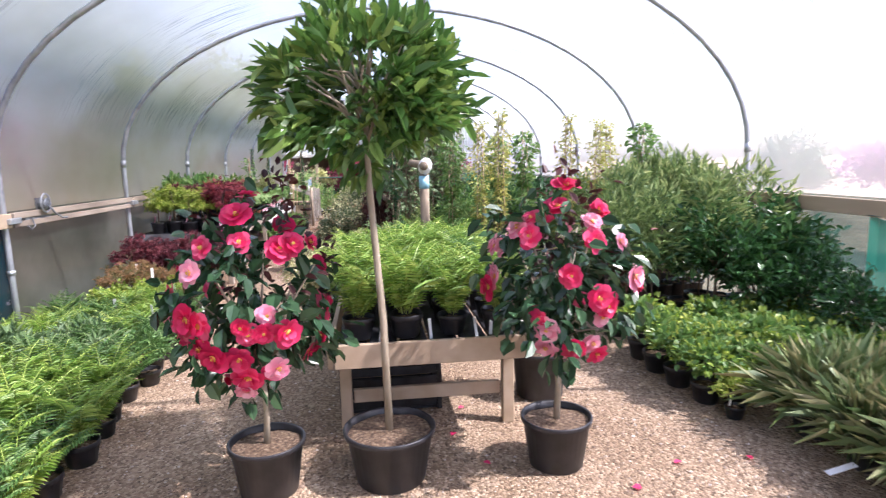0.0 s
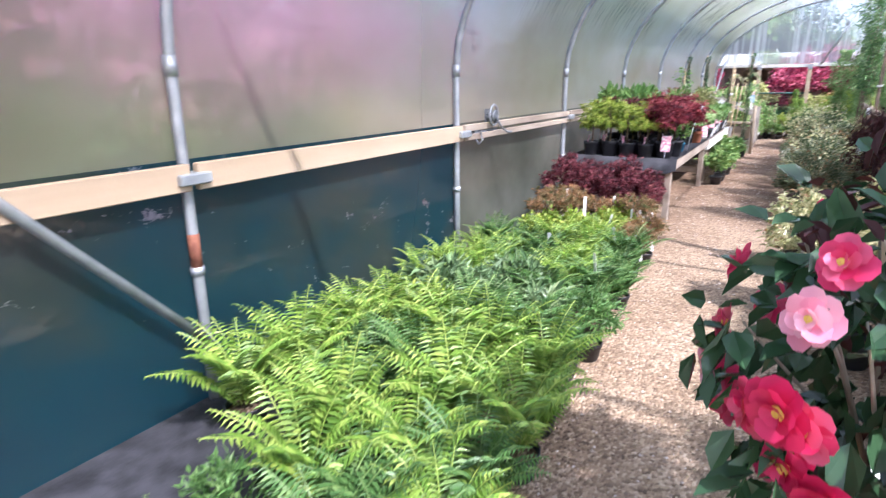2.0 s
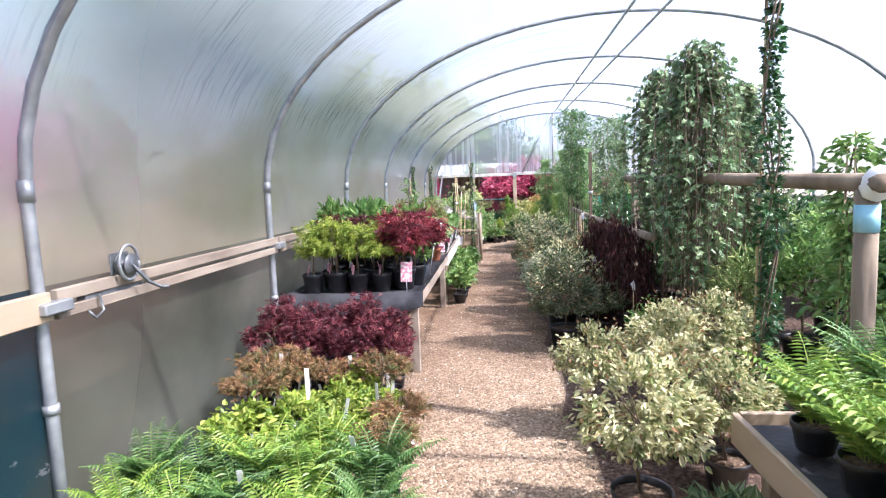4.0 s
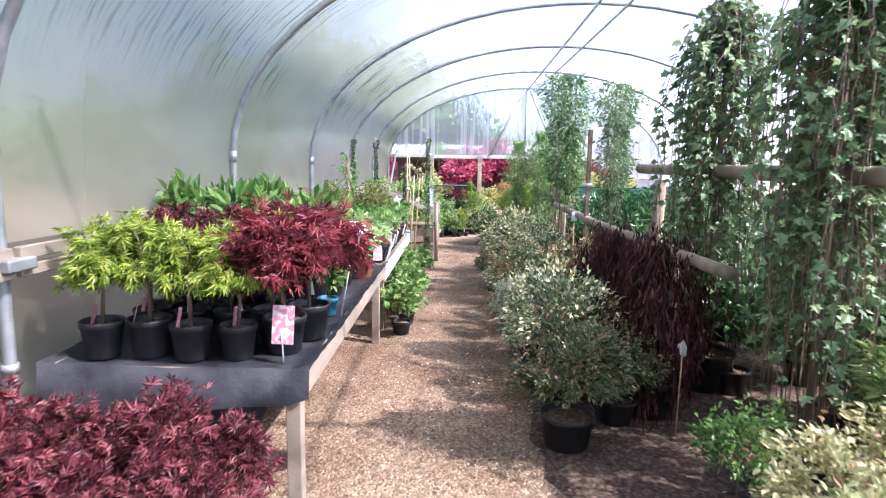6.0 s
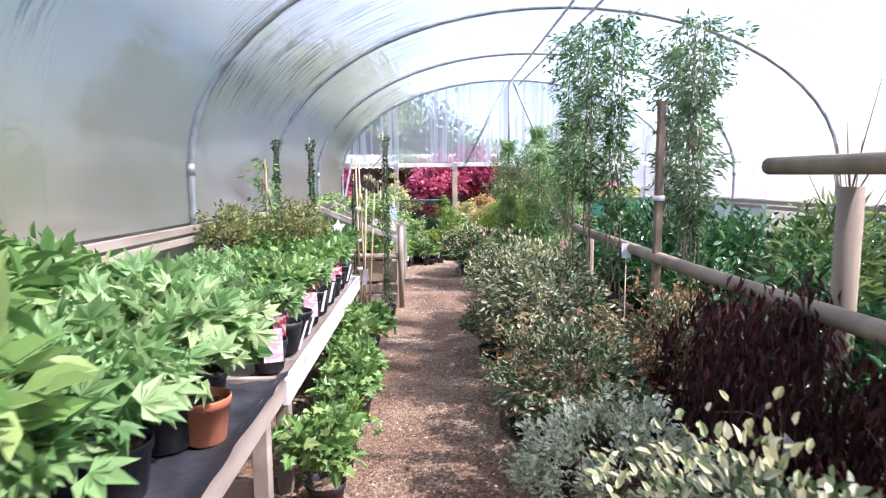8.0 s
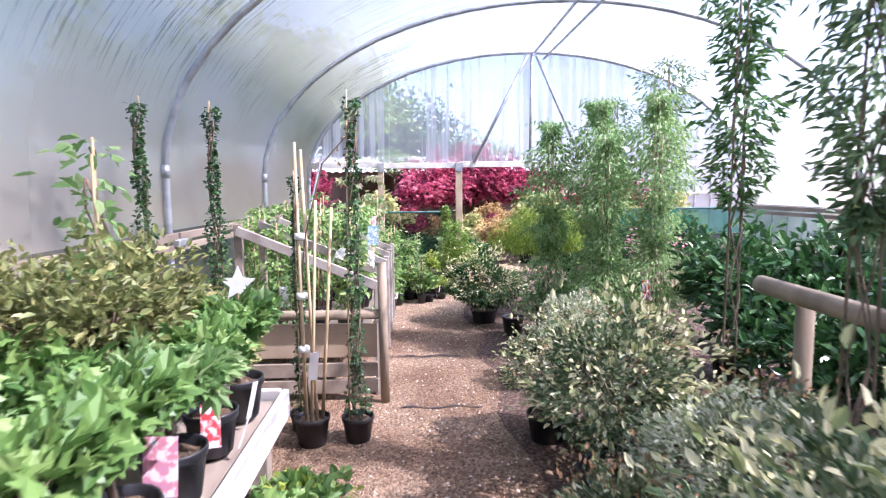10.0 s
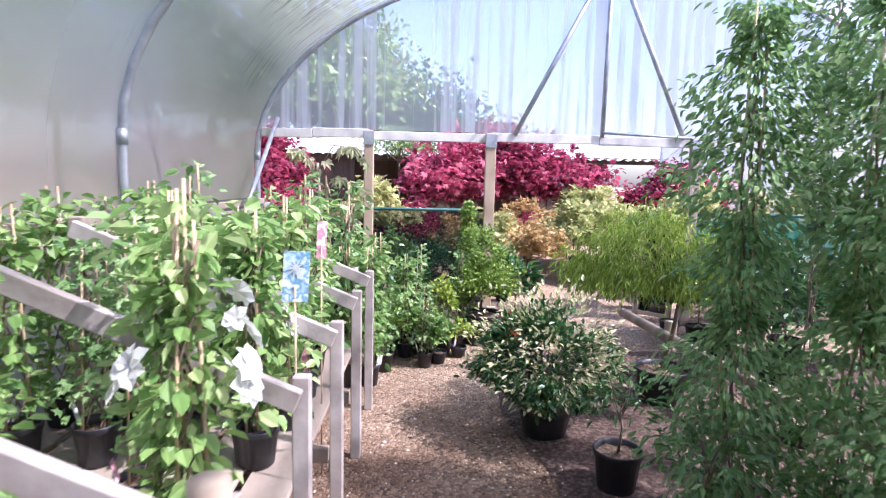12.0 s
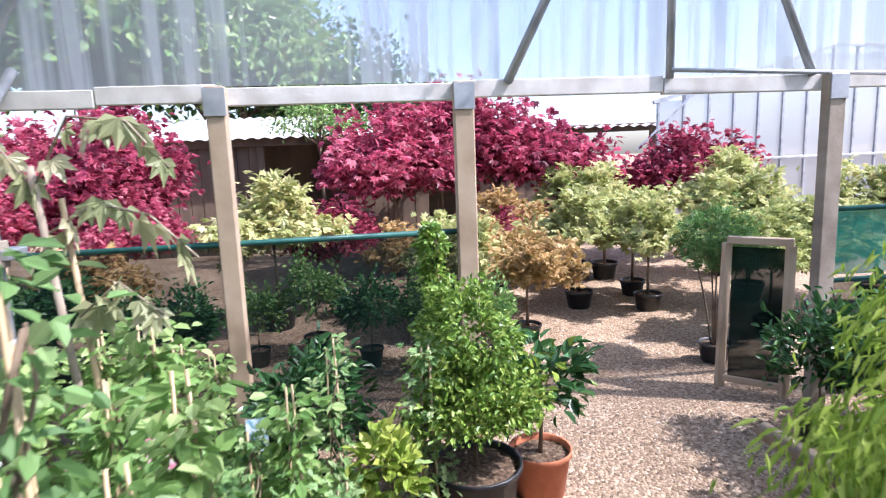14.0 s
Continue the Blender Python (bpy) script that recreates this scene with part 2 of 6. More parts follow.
def skin_material():
    m, nt, b = material("polythene", 0.3)
    tc = nt.nodes.new("ShaderNodeTexCoord")
    sep = nt.nodes.new("ShaderNodeSeparateXYZ")
    nt.links.new(tc.outputs["Object"], sep.inputs[0])
    n, grime = noise_ramp(nt, 0.55, ((0.30, (0.45, 0.47, 0.27)), (0.5, (0.69, 0.69, 0.48)), (0.68, (0.85, 0.84, 0.70))), detail=5.0, stretch=(1, 0.6, 1))
    side = nt.nodes.new("ShaderNodeMapRange")
    side.interpolation_type = 'SMOOTHSTEP'
    side.inputs["From Min"].default_value, side.inputs["From Max"].default_value = -3.1, -0.2
    nt.links.new(sep.outputs[0], side.inputs[0])
    # streaks of dirt and drips that run down the arch
    cb = nt.nodes.new("ShaderNodeCombineXYZ")
    sx = nt.nodes.new("ShaderNodeMath")
    sx.operation = 'MULTIPLY'
    sx.inputs[1].default_value = 16.0
    nt.links.new(sep.outputs[1], sx.inputs[0])
    nt.links.new(sx.outputs[0], cb.inputs[0])
    nt.links.new(sep.outputs[2], cb.inputs[1])
    st = node(nt, "ShaderNodeTexNoise", Scale=2.4, Detail=6.0, Roughness=0.65)
    nt.links.new(cb.outputs[0], st.inputs["Vector"])
    sr = nt.nodes.new("ShaderNodeMapRange")
    sr.inputs["From Min"].default_value, sr.inputs["From Max"].default_value = 0.52, 0.60
    sr.inputs["To Max"].default_value = 0.85
    nt.links.new(st.outputs[0], sr.inputs[0])
    big = node(nt, "ShaderNodeTexNoise", Scale=0.5, Detail=2.0)
    nt.links.new(tc.outputs["Object"], big.inputs["Vector"])
    br = nt.nodes.new("ShaderNodeMapRange")
    br.inputs["From Min"].default_value, br.inputs["From Max"].default_value = 0.48, 0.60
    nt.links.new(big.outputs[0], br.inputs[0])
    mul = nt.nodes.new("ShaderNodeMath")
    mul.operation = 'MULTIPLY'
    nt.links.new(sr.outputs[0], mul.inputs[0])
    nt.links.new(br.outputs[0], mul.inputs[1])
    hi = nt.nodes.new("ShaderNodeMapRange")
    hi.interpolation_type = 'SMOOTHSTEP'
    hi.inputs["From Min"].default_value, hi.inputs["From Max"].default_value = 1.9, 2.5
    nt.links.new(sep.outputs[2], hi.inputs[0])
    mul2 = nt.nodes.new("ShaderNodeMath")
    mul2.operation = 'MULTIPLY'
    nt.links.new(mul.outputs[0], mul2.inputs[0])
    nt.links.new(hi.outputs[0], mul2.inputs[1])
    clean = nt.nodes.new("ShaderNodeMixRGB")
    clean.inputs[2].default_value = (0.88, 0.90, 0.89, 1)
    nt.links.new(side.outputs[0], clean.inputs[0])
    nt.links.new(grime.outputs[0], clean.inputs[1])
    drip = nt.nodes.new("ShaderNodeMixRGB")
    drip.inputs[2].default_value = (0.14, 0.15, 0.11, 1)
    nt.links.new(mul2.outputs[0], drip.inputs[0])
    nt.links.new(clean.outputs[0], drip.inputs[1])
    tl = nt.nodes.new("ShaderNodeBsdfTranslucent")
    df = nt.nodes.new("ShaderNodeBsdfDiffuse")
    rf = nt.nodes.new("ShaderNodeBsdfRefraction")
    rf.inputs["Roughness"].default_value, rf.inputs["IOR"].default_value = 0.40, 1.2
    tr = nt.nodes.new("ShaderNodeBsdfTransparent")
    for q in (tl, df, rf):
        nt.links.new(drip.outputs[0], q.inputs[0])

    def mixed(f, p, q):
        k = nt.nodes.new("ShaderNodeMixShader")
        if isinstance(f, float):
            k.inputs[0].default_value = f
        else:
            nt.links.new(f, k.inputs[0])
        nt.links.new(p, k.inputs[1])
        nt.links.new(q, k.inputs[2])
        return k.outputs[0]

    body = mixed(0.28, tl.outputs[0], df.outputs[0])
    body = mixed(0.42, body, rf.outputs[0])
    cl = nt.nodes.new("ShaderNodeMapRange")
    cl.inputs["To Min"].default_value, cl.inputs["To Max"].default_value = 0.08, 0.62
    nt.links.new(side.outputs[0], cl.inputs[0])
    body = mixed(cl.outputs[0], body, tr.outputs[0])
    gl = nt.nodes.new("ShaderNodeBsdfGlossy")
    gl.inputs["Roughness"].default_value = 0.25
    body = mixed(0.04, body, gl.outputs[0])
    nt.links.new(body, nt.nodes["Material Output"].inputs[0])
    return m


SKIN_ALL = skin_material()
SKIN = sheet_material("clear_polythene", 0.58, ((0.3, (0.74, 0.76, 0.72)), (0.6, (0.88, 0.90, 0.89))), 0.7, (1, 0.6, 1), 0.05, 0.42)
SKIRT_R = sheet_material("see_through_skirt", 0.42, ((0.3, (0.02, 0.05, 0.04)), (0.6, (0.06, 0.11, 0.09))), 0.9, (1, 0.8, 1), 0.04, 0.2)
def skirt_material():
    """Dark grimy sheet, torn and scuffed in small pale spots along the rail."""
    m = sheet_material("dark_grimy_skirt_sheet", 0.08, ((0.36, (0.006, 0.065, 0.095)), (0.48, (0.012, 0.080, 0.105)), (0.57, (0.06, 0.095, 0.08)), (0.70, (0.26, 0.28, 0.21))), 0.7, (1, 0.8, 1), 0.03, 0.0, 0.08)
    nt = m.node_tree
    out = nt.nodes["Material Output"]
    body = out.inputs[0].links[0].from_socket
    tc = nt.nodes.new("ShaderNodeTexCoord")
    mp = nt.nodes.new("ShaderNodeMapping")
    mp.inputs["Scale"].default_value = (1.0, 0.55, 1.0)
    nt.links.new(tc.outputs["Object"], mp.inputs[0])
    sp = node(nt, "ShaderNodeTexNoise", Scale=9.0, Detail=6.0, Roughness=0.75)
    nt.links.new(mp.outputs[0], sp.inputs["Vector"])
    big = node(nt, "ShaderNodeTexNoise", Scale=1.7, Detail=1.0)
    nt.links.new(mp.outputs[0], big.inputs["Vector"])
    sm = nt.nodes.new("ShaderNodeMath")
    sm.operation = 'MULTIPLY_ADD'
    sm.inputs[1].default_value = 0.45
    nt.links.new(big.outputs[0], sm.inputs[0])
    nt.links.new(sp.outputs[0], sm.inputs[2])
    mr = nt.nodes.new("ShaderNodeMapRange")
    mr.inputs["From Min"].default_value, mr.inputs["From Max"].default_value = 0.895, 0.915
    mr.inputs["To Max"].default_value = 0.85
    nt.links.new(sm.outputs[0], mr.inputs[0])
    pale = node(nt, "ShaderNodeBsdfTranslucent", Color=(0.80, 0.82, 0.80, 1))
    mx = nt.nodes.new("ShaderNodeMixShader")
    nt.links.new(mr.outputs[0], mx.inputs[0])
    nt.links.new(body, mx.inputs[1])
    nt.links.new(pale.outputs[0], mx.inputs[2])
    nt.links.new(mx.outputs[0], out.inputs[0])
    return m


SKIRT = skirt_material()
SKIRT_OLIVE = sheet_material("olive_grimy_skirt_sheet", 0.08, ((0.3, (0.10, 0.12, 0.085)), (0.5, (0.22, 0.24, 0.18)), (0.7, (0.38, 0.40, 0.32))), 0.9, (1, 0.8, 1), 0.05, 0.0, 0.25)
ENDSKIN = sheet_material("streaked_polythene", 0.64, ((0.3, (0.70, 0.74, 0.72)), (0.6, (0.86, 0.88, 0.88))), 1.6, (8, 1, 0.22), 0.05, 0.18, 0.0, (0.40, 0.52))
NETTING = sheet_material("dark_green_netting", 0.34, ((0.3, (0.006, 0.014, 0.012)), (0.7, (0.012, 0.03, 0.025))), 5, None, 0.0, 0.2)
TEALNET = sheet_material("bright_green_netting", 0.25, ((0.3, (0.02, 0.22, 0.16)), (0.7, (0.04, 0.32, 0.24))), 5, None, 0.0, 0.15)

FERN = leaf_material("fern_leaf", ((0.0, (0.07, 0.17, 0.025)), (0.5, (0.24, 0.39, 0.06)), (1.0, (0.48, 0.57, 0.14))))
FERNDARK = leaf_material("soft_green_leaf", ((0.0, (0.05, 0.13, 0.03)), (0.6, (0.13, 0.26, 0.07)), (1.0, (0.27, 0.38, 0.13))))
GREEN = leaf_material("fresh_green_leaf", ((0.0, (0.06, 0.15, 0.035)), (0.6, (0.17, 0.30, 0.075)), (1.0, (0.34, 0.44, 0.15))))
LIME = leaf_material("lime_leaf", ((0.0, (0.10, 0.19, 0.02)), (0.55, (0.28, 0.38, 0.05)), (1.0, (0.54, 0.56, 0.13))))
DEEP = leaf_material("deep_green_leaf", ((0.0, (0.016, 0.055, 0.016)), (0.7, (0.05, 0.14, 0.04)), (1.0, (0.12, 0.24, 0.07))), 0.28, 0.2)
MIDLEAF = leaf_material("mid_green_leaf", ((0.0, (0.035, 0.10, 0.03)), (0.6, (0.10, 0.22, 0.06)), (1.0, (0.24, 0.36, 0.12))), 0.35, 0.3)
BAY = leaf_material("bay_leaf", ((0.0, (0.03, 0.085, 0.02)), (0.6, (0.09, 0.20, 0.04)), (1.0, (0.28, 0.38, 0.09))), 0.3, 0.3)
BLUEGREEN = leaf_material("grey_green_leaf", ((0.0, (0.06, 0.12, 0.05)), (0.6, (0.18, 0.28, 0.12)), (1.0, (0.40, 0.47, 0.24))), 0.4, 0.25)
YOUNGOLE = leaf_material("light_grey_green_leaf", ((0.0, (0.07, 0.13, 0.04)), (0.6, (0.22, 0.31, 0.10)), (1.0, (0.48, 0.52, 0.22))), 0.4, 0.3)
CREAM = leaf_material("cream_variegated_leaf", ((0.0, (0.10, 0.17, 0.05)), (0.3, (0.30, 0.34, 0.14)), (0.5, (0.58, 0.55, 0.29)), (1.0, (0.82, 0.77, 0.50))), 0.5, 0.3)
WHITEVAR = leaf_material("white_edged_leaf", ((0.0, (0.12, 0.18, 0.08)), (0.35, (0.34, 0.39, 0.22)), (0.65, (0.62, 0.63, 0.47)), (1.0, (0.82, 0.81, 0.68))), 0.5, 0.3)
CAMLEAF = leaf_material("camellia_leaf", ((0.0, (0.016, 0.045, 0.020)), (0.7, (0.048, 0.110, 0.048)), (1.0, (0.13, 0.20, 0.09))), 0.25, 0.15)
PIERIS = leaf_material("variegated_leaf", ((0.0, (0.03, 0.07, 0.022)), (0.45, (0.08, 0.13, 0.05)), (0.75, (0.22, 0.25, 0.13)), (0.93, (0.55, 0.53, 0.38)), (1.0, (0.45, 0.17, 0.06))), 0.45, 0.22)
PIERIS2 = leaf_material("soft_variegated_leaf", ((0.0, (0.035, 0.07, 0.025)), (0.5, (0.10, 0.14, 0.06)), (0.85, (0.26, 0.26, 0.14)), (1.0, (0.50, 0.45, 0.28))), 0.45, 0.22)
LOBED = leaf_material("lobed_leaf", ((0.0, (0.09, 0.20, 0.06)), (0.5, (0.24, 0.40, 0.14)), (1.0, (0.46, 0.56, 0.27))), 0.55, 0.45)
OLIVE = leaf_material("olive_young_leaf", ((0.0, (0.10, 0.12, 0.035)), (0.6, (0.24, 0.27, 0.09)), (1.0, (0.44, 0.38, 0.16))), 0.5, 0.35)
YELLOWGREEN = leaf_material("golden_green_leaf", ((0.0, (0.20, 0.22, 0.04)), (0.6, (0.46, 0.46, 0.12)), (1.0, (0.68, 0.62, 0.24))), 0.5, 0.42)
RUSTLEAF = leaf_material("bronze_leaf", ((0.0, (0.10, 0.13, 0.04)), (0.5, (0.28, 0.17, 0.075)), (1.0, (0.50, 0.28, 0.15))), 0.5, 0.3)
MAPLERED = leaf_material("red_maple_leaf", ((0.0, (0.05, 0.010, 0.018)), (0.5, (0.20, 0.03, 0.045)), (0.85, (0.36, 0.07, 0.085)), (1.0, (0.50, 0.16, 0.15))), 0.45, 0.4, 0.1)
MAPLEDARK = leaf_material("dark_red_maple_leaf", ((0.0, (0.020, 0.006, 0.007)), (0.7, (0.065, 0.014, 0.013)), (0.95, (0.14, 0.035, 0.025)), (1.0, (0.30, 0.10, 0.05))), 0.55, 0.2)
MAPLEBRIGHT = leaf_material("crimson_maple_leaf", ((0.0, (0.08, 0.010, 0.025)), (0.35, (0.28, 0.035, 0.075)), (0.75, (0.56, 0.11, 0.19)), (1.0, (0.74, 0.30, 0.36))), 0.45, 0.58)
MAPLEWINE = leaf_material("wine_red_maple_leaf", ((0.0, (0.03, 0.008, 0.014)), (0.5, (0.15, 0.028, 0.042)), (0.9, (0.29, 0.075, 0.090)), (1.0, (0.40, 0.16, 0.14))), 0.5, 0.35, 0.1)
PALELEAF = leaf_material("pale_yellow_green_leaf", ((0.0, (0.22, 0.28, 0.08)), (0.6, (0.48, 0.50, 0.20)), (1.0, (0.70, 0.62, 0.34))), 0.5, 0.4)
CLEMLEAF = leaf_material("young_climber_leaf", ((0.0, (0.10, 0.22, 0.05)), (0.5, (0.26, 0.42, 0.12)), (1.0, (0.50, 0.60, 0.26))), 0.45, 0.42)
WEEP = leaf_material("soft_lime_leaf", ((0.0, (0.16, 0.26, 0.03)), (0.5, (0.34, 0.46, 0.07)), (1.0, (0.58, 0.64, 0.20))), 0.5, 0.45)
BOXLEAF = leaf_material("box_leaf", ((0.0, (0.07, 0.16, 0.025)), (0.5, (0.24, 0.38, 0.06)), (1.0, (0.50, 0.56, 0.14))), 0.4, 0.3)
STRAW = leaf_material("straw_and_green_blade", ((0.0, (0.07, 0.14, 0.04)), (0.5, (0.20, 0.26, 0.10)), (1.0, (0.48, 0.40, 0.22))), 0.5, 0.25)
PETAL = leaf_material("camellia_petal", ((0.0, (0.52, 0.010, 0.06)), (0.6, (0.72, 0.03, 0.14)), (1.0, (0.84, 0.18, 0.30))), 0.5, 0.3, 0.6)
PETALPINK = leaf_material("pink_petal", ((0.0, (0.80, 0.20, 0.36)), (1.0, (0.92, 0.55, 0.62))), 0.5, 0.3)
PETALWHITE = leaf_material("white_petal", ((0.0, (0.70, 0.70, 0.62)), (1.0, (0.86, 0.86, 0.82))), 0.5, 0.3)
STAMEN = mottled("yellow_stamen", 30, ((0.3, (0.75, 0.50, 0.06)), (0.7, (0.85, 0.65, 0.15))), 0.6, 0, 0)


# ---- mesh helpers ----
def mesh_part(name, verts, faces, mat, parent=None, label="", smooth=False):
    me = bpy.data.meshes.new(name)
    me.from_pydata([tuple(v) for v in verts] if not isinstance(verts, np.ndarray) else verts.tolist(), [], faces)
    me.materials.append(mat)
    if smooth:
        me.polygons.foreach_set("use_smooth", [True] * len(me.polygons))
    ob = new(name, me)
    if parent:
        ob.parent = parent
    return tagged(ob, label)


def part(name, bm, mat, parent=None, label="", smooth=False):
    me = bpy.data.meshes.new(name)
    bm.to_mesh(me)
    bm.free()
    me.materials.append(mat)
    if smooth:
        me.polygons.foreach_set("use_smooth", [True] * len(me.polygons))
    ob = new(name, me)
    if parent:
        ob.parent = parent
    return tagged(ob, label)


def thing(name, label, category, group="", at=(0, 0, 0), kind=""):
    ob = new(name)
    ob.matrix_basis = pose(*at) if len(at) > 3 else pose(*at, 0, 0, 0)
    return tagged(ob, label, category, group, kind)


def box(bm, lo, hi, bevel=0.004, turn=None):
    r = bmesh.ops.create_cube(bm, size=1.0)
    vs = r["verts"]
    c = [(a + b) / 2 for a, b in zip(lo, hi)]
    s = [b - a for a, b in zip(lo, hi)]
    bmesh.ops.scale(bm, vec=s, verts=vs)
    if bevel:
        es = list({e for v in vs for e in v.link_edges})
        out = bmesh.ops.bevel(bm, geom=es, offset=bevel, segments=1, affect='EDGES', profile=0.5)
        vs = list({v for f in out["faces"] for v in f.verts} | {v for v in vs if v.is_valid})
    if turn:
        bmesh.ops.transform(bm, matrix=turn, verts=vs)
    bmesh.ops.translate(bm, vec=c, verts=vs)


def beam_between(a, b, w, h, bevel=0.004):
    """A timber of section w x h from a to b, as a bmesh."""
    a, b = Vector(a), Vector(b)
    d = b - a
    bm = bmesh.new()
    box(bm, (-w / 2, -h / 2, 0), (w / 2, h / 2, d.length), bevel)
    q = d.to_track_quat('Z', 'X' if abs(d.normalized().z) > 0.9 else 'Y')
    bmesh.ops.transform(bm, matrix=Matrix.Translation(a) @ q.to_matrix().to_4x4(), verts=bm.verts)
    return bm


def tube_data(points, radii, sides=8):
    """Verts and faces of a tube along points."""
    pts = [Vector(p) for p in points]
    verts, faces = [], []
    prev = None
    for i, p in enumerate(pts):
        d = (pts[min(i + 1, len(pts) - 1)] - pts[max(i - 1, 0)]).normalized()
        if prev is None:
            u = d.orthogonal().normalized()
        else:
            u = (prev - d * prev.dot(d)).normalized()
        prev = u
        w = d.cross(u)
        r = radii[i] if hasattr(radii, "__len__") else radii
        for k in range(sides):
            a = 2 * math.pi * k / sides
            verts.append(p + (u * math.cos(a) + w * math.sin(a)) * r)
    n = len(pts)
    for i in range(n - 1):
        for k in range(sides):
            k2 = (k + 1) % sides
            faces.append((i * sides + k, i * sides + k2, (i + 1) * sides + k2, (i + 1) * sides + k))
    faces.append(tuple(range(sides))[::-1])
    faces.append(tuple((n - 1) * sides + k for k in range(sides)))
    return verts, faces


def tubes(name, lines, mat, parent=None, label="", sides=6):
    verts, faces = [], []
    for pts, rad in lines:
        v, f = tube_data(pts, rad, sides)
        o = len(verts)
        verts += v
        faces += [tuple(i + o for i in q) for q in f]
    return mesh_part(name, [tuple(v) for v in verts], faces, mat, parent, label, True)


def lathe(name, profile, mat, parent=None, label="", sides=24):
    verts, faces = [], []
    n = len(profile)
    for k in range(sides):
        a = 2 * math.pi * k / sides
        for r, z in profile:
            verts.append((r * math.cos(a), r * math.sin(a), z))
    for k in range(sides):
        k2 = (k + 1) % sides
        for i in range(n - 1):
            faces.append((k * n + i, k2 * n + i, k2 * n + i + 1, k * n + i + 1))
    return mesh_part(name, verts, faces, mat, parent, label, True)


def pot(parent, r, h, mat=None, label="", sides=20):
    """A tapered nursery pot with a rolled rim, and the mulch in it."""
    b = r * 0.78
    p = lathe("pot", [(0.001, 0.0), (b - 0.006, 0.0), (b, 0.006), (r * 0.97, h - 0.03), (r * 1.03, h - 0.028), (r * 1.05, h - 0.005),
                      (r * 1.03, h), (r * 0.97, h - 0.004), (r * 0.94, h - 0.035)], mat or BLACKPLASTIC, parent, label, sides)
    rings, verts, faces = 4, [], []
    rng = random.Random(int(r * 1000))
    for i in range(rings + 1):
        for k in range(14):
            a = 2 * math.pi * k / 14
            q = r * 0.955 * i / rings
            verts.append((q * math.cos(a), q * math.sin(a), h - 0.035 + rng.uniform(-0.006, 0.010) + 0.012 * (1 - i / rings)))
    for i in range(rings):
        for k in range(14):
            k2 = (k + 1) % 14
            faces.append((i * 14 + k, (i + 1) * 14 + k, (i + 1) * 14 + k2, i * 14 + k2))
    mesh_part("soil", verts, faces, SOIL, parent, "", True)
    return p


# leaf outlines: points along x from stalk to tip, faces folded at the midrib
OVAL = (np.array([(0, 0, 0), (.3, .5, .10), (.7, .42, .06), (1, 0, -.12), (.7, -.42, .06), (.3, -.5, .10)]), [(0, 3, 2, 1), (0, 5, 4, 3)])
LONG = (np.array([(0, 0, 0), (.4, .5, .06), (1, 0, -.18), (.4, -.5, .06)]), [(0, 2, 1), (0, 3, 2)])
ROUND = (np.array([(0, 0, 0), (.25, .28, .06), (.6, .5, .06), (.9, .34, .0), (1, 0, -.06), (.9, -.34, .0), (.6, -.5, .06), (.25, -.28, .06), (.55, 0, .0)]), [(8, i, (i - 1) % 8) for i in range(8)])
IVY = (np.array([(0, 0, 0), (.05, .5, 0), (.4, .3, .06), (.55, .55, 0), (.65, .22, .05), (1, 0, -.1), (.65, -.22, .05), (.55, -.55, 0), (.4, -.3, .06), (.05, -.5, 0)]),
       [(0, 2, 1), (0, 4, 3, 2), (0, 5, 4), (0, 6, 5), (0, 8, 7, 6), (0, 9, 8)])


def palm_leaf(half=0.085):
    v, f = [(0, 0, 0)], []
    for a, l in ((-1.25, .62), (-.62, .86), (0, 1.0), (.62, .86), (1.25, .62)):
        c, s = math.cos(a), math.sin(a)
        i = len(v)
        for x, y, z in ((.45 * l, half, .03), (l, 0, -.16 * l), (.45 * l, -half, .03)):
            v.append((x * c - y * s, x * s + y * c, z))
        f += [(0, i + 1, i), (0, i + 2, i + 1)]
    return np.array(v), f


PALM = palm_leaf()
BROADPALM = palm_leaf(0.19)


def leaves(shape, pos, along, size, width, rng, tilt=0.5):
    """Leaf geometry: one leaf at each pos, growing along a direction; returns verts and faces."""
    T, F = shape
    pos, along = np.asarray(pos, float), np.asarray(along, float)
    n = len(pos)
    X = along / (np.linalg.norm(along, axis=1, keepdims=True) + 1e-9)
    Z = np.tile((0.0, 0.0, 1.0), (n, 1)) + rng.normal(0, tilt, (n, 3))
    Y = np.cross(Z, X)
    Y /= np.linalg.norm(Y, axis=1, keepdims=True) + 1e-9
    Z = np.cross(X, Y)
    size = np.asarray(size, float).reshape(-1, 1)
    if size.shape[0] == 1:
        size = np.tile(size, (n, 1))
    V = np.empty((n, len(T), 3))
    for k, (x, y, z) in enumerate(T):
        V[:, k] = pos + size * (X * x + Y * y * width + Z * z)
    m = len(T)
    faces = [tuple(i * m + q for q in f) for i in range(n) for f in F]
    return V.reshape(-1, 3), faces


def merge(items):
    vs, fs, o = [], [], 0
    for v, f in items:
        vs.append(np.asarray([tuple(p) for p in v]))
        fs += [tuple(i + o for i in q) for q in f]
        o += len(v)
    return np.concatenate(vs), fs


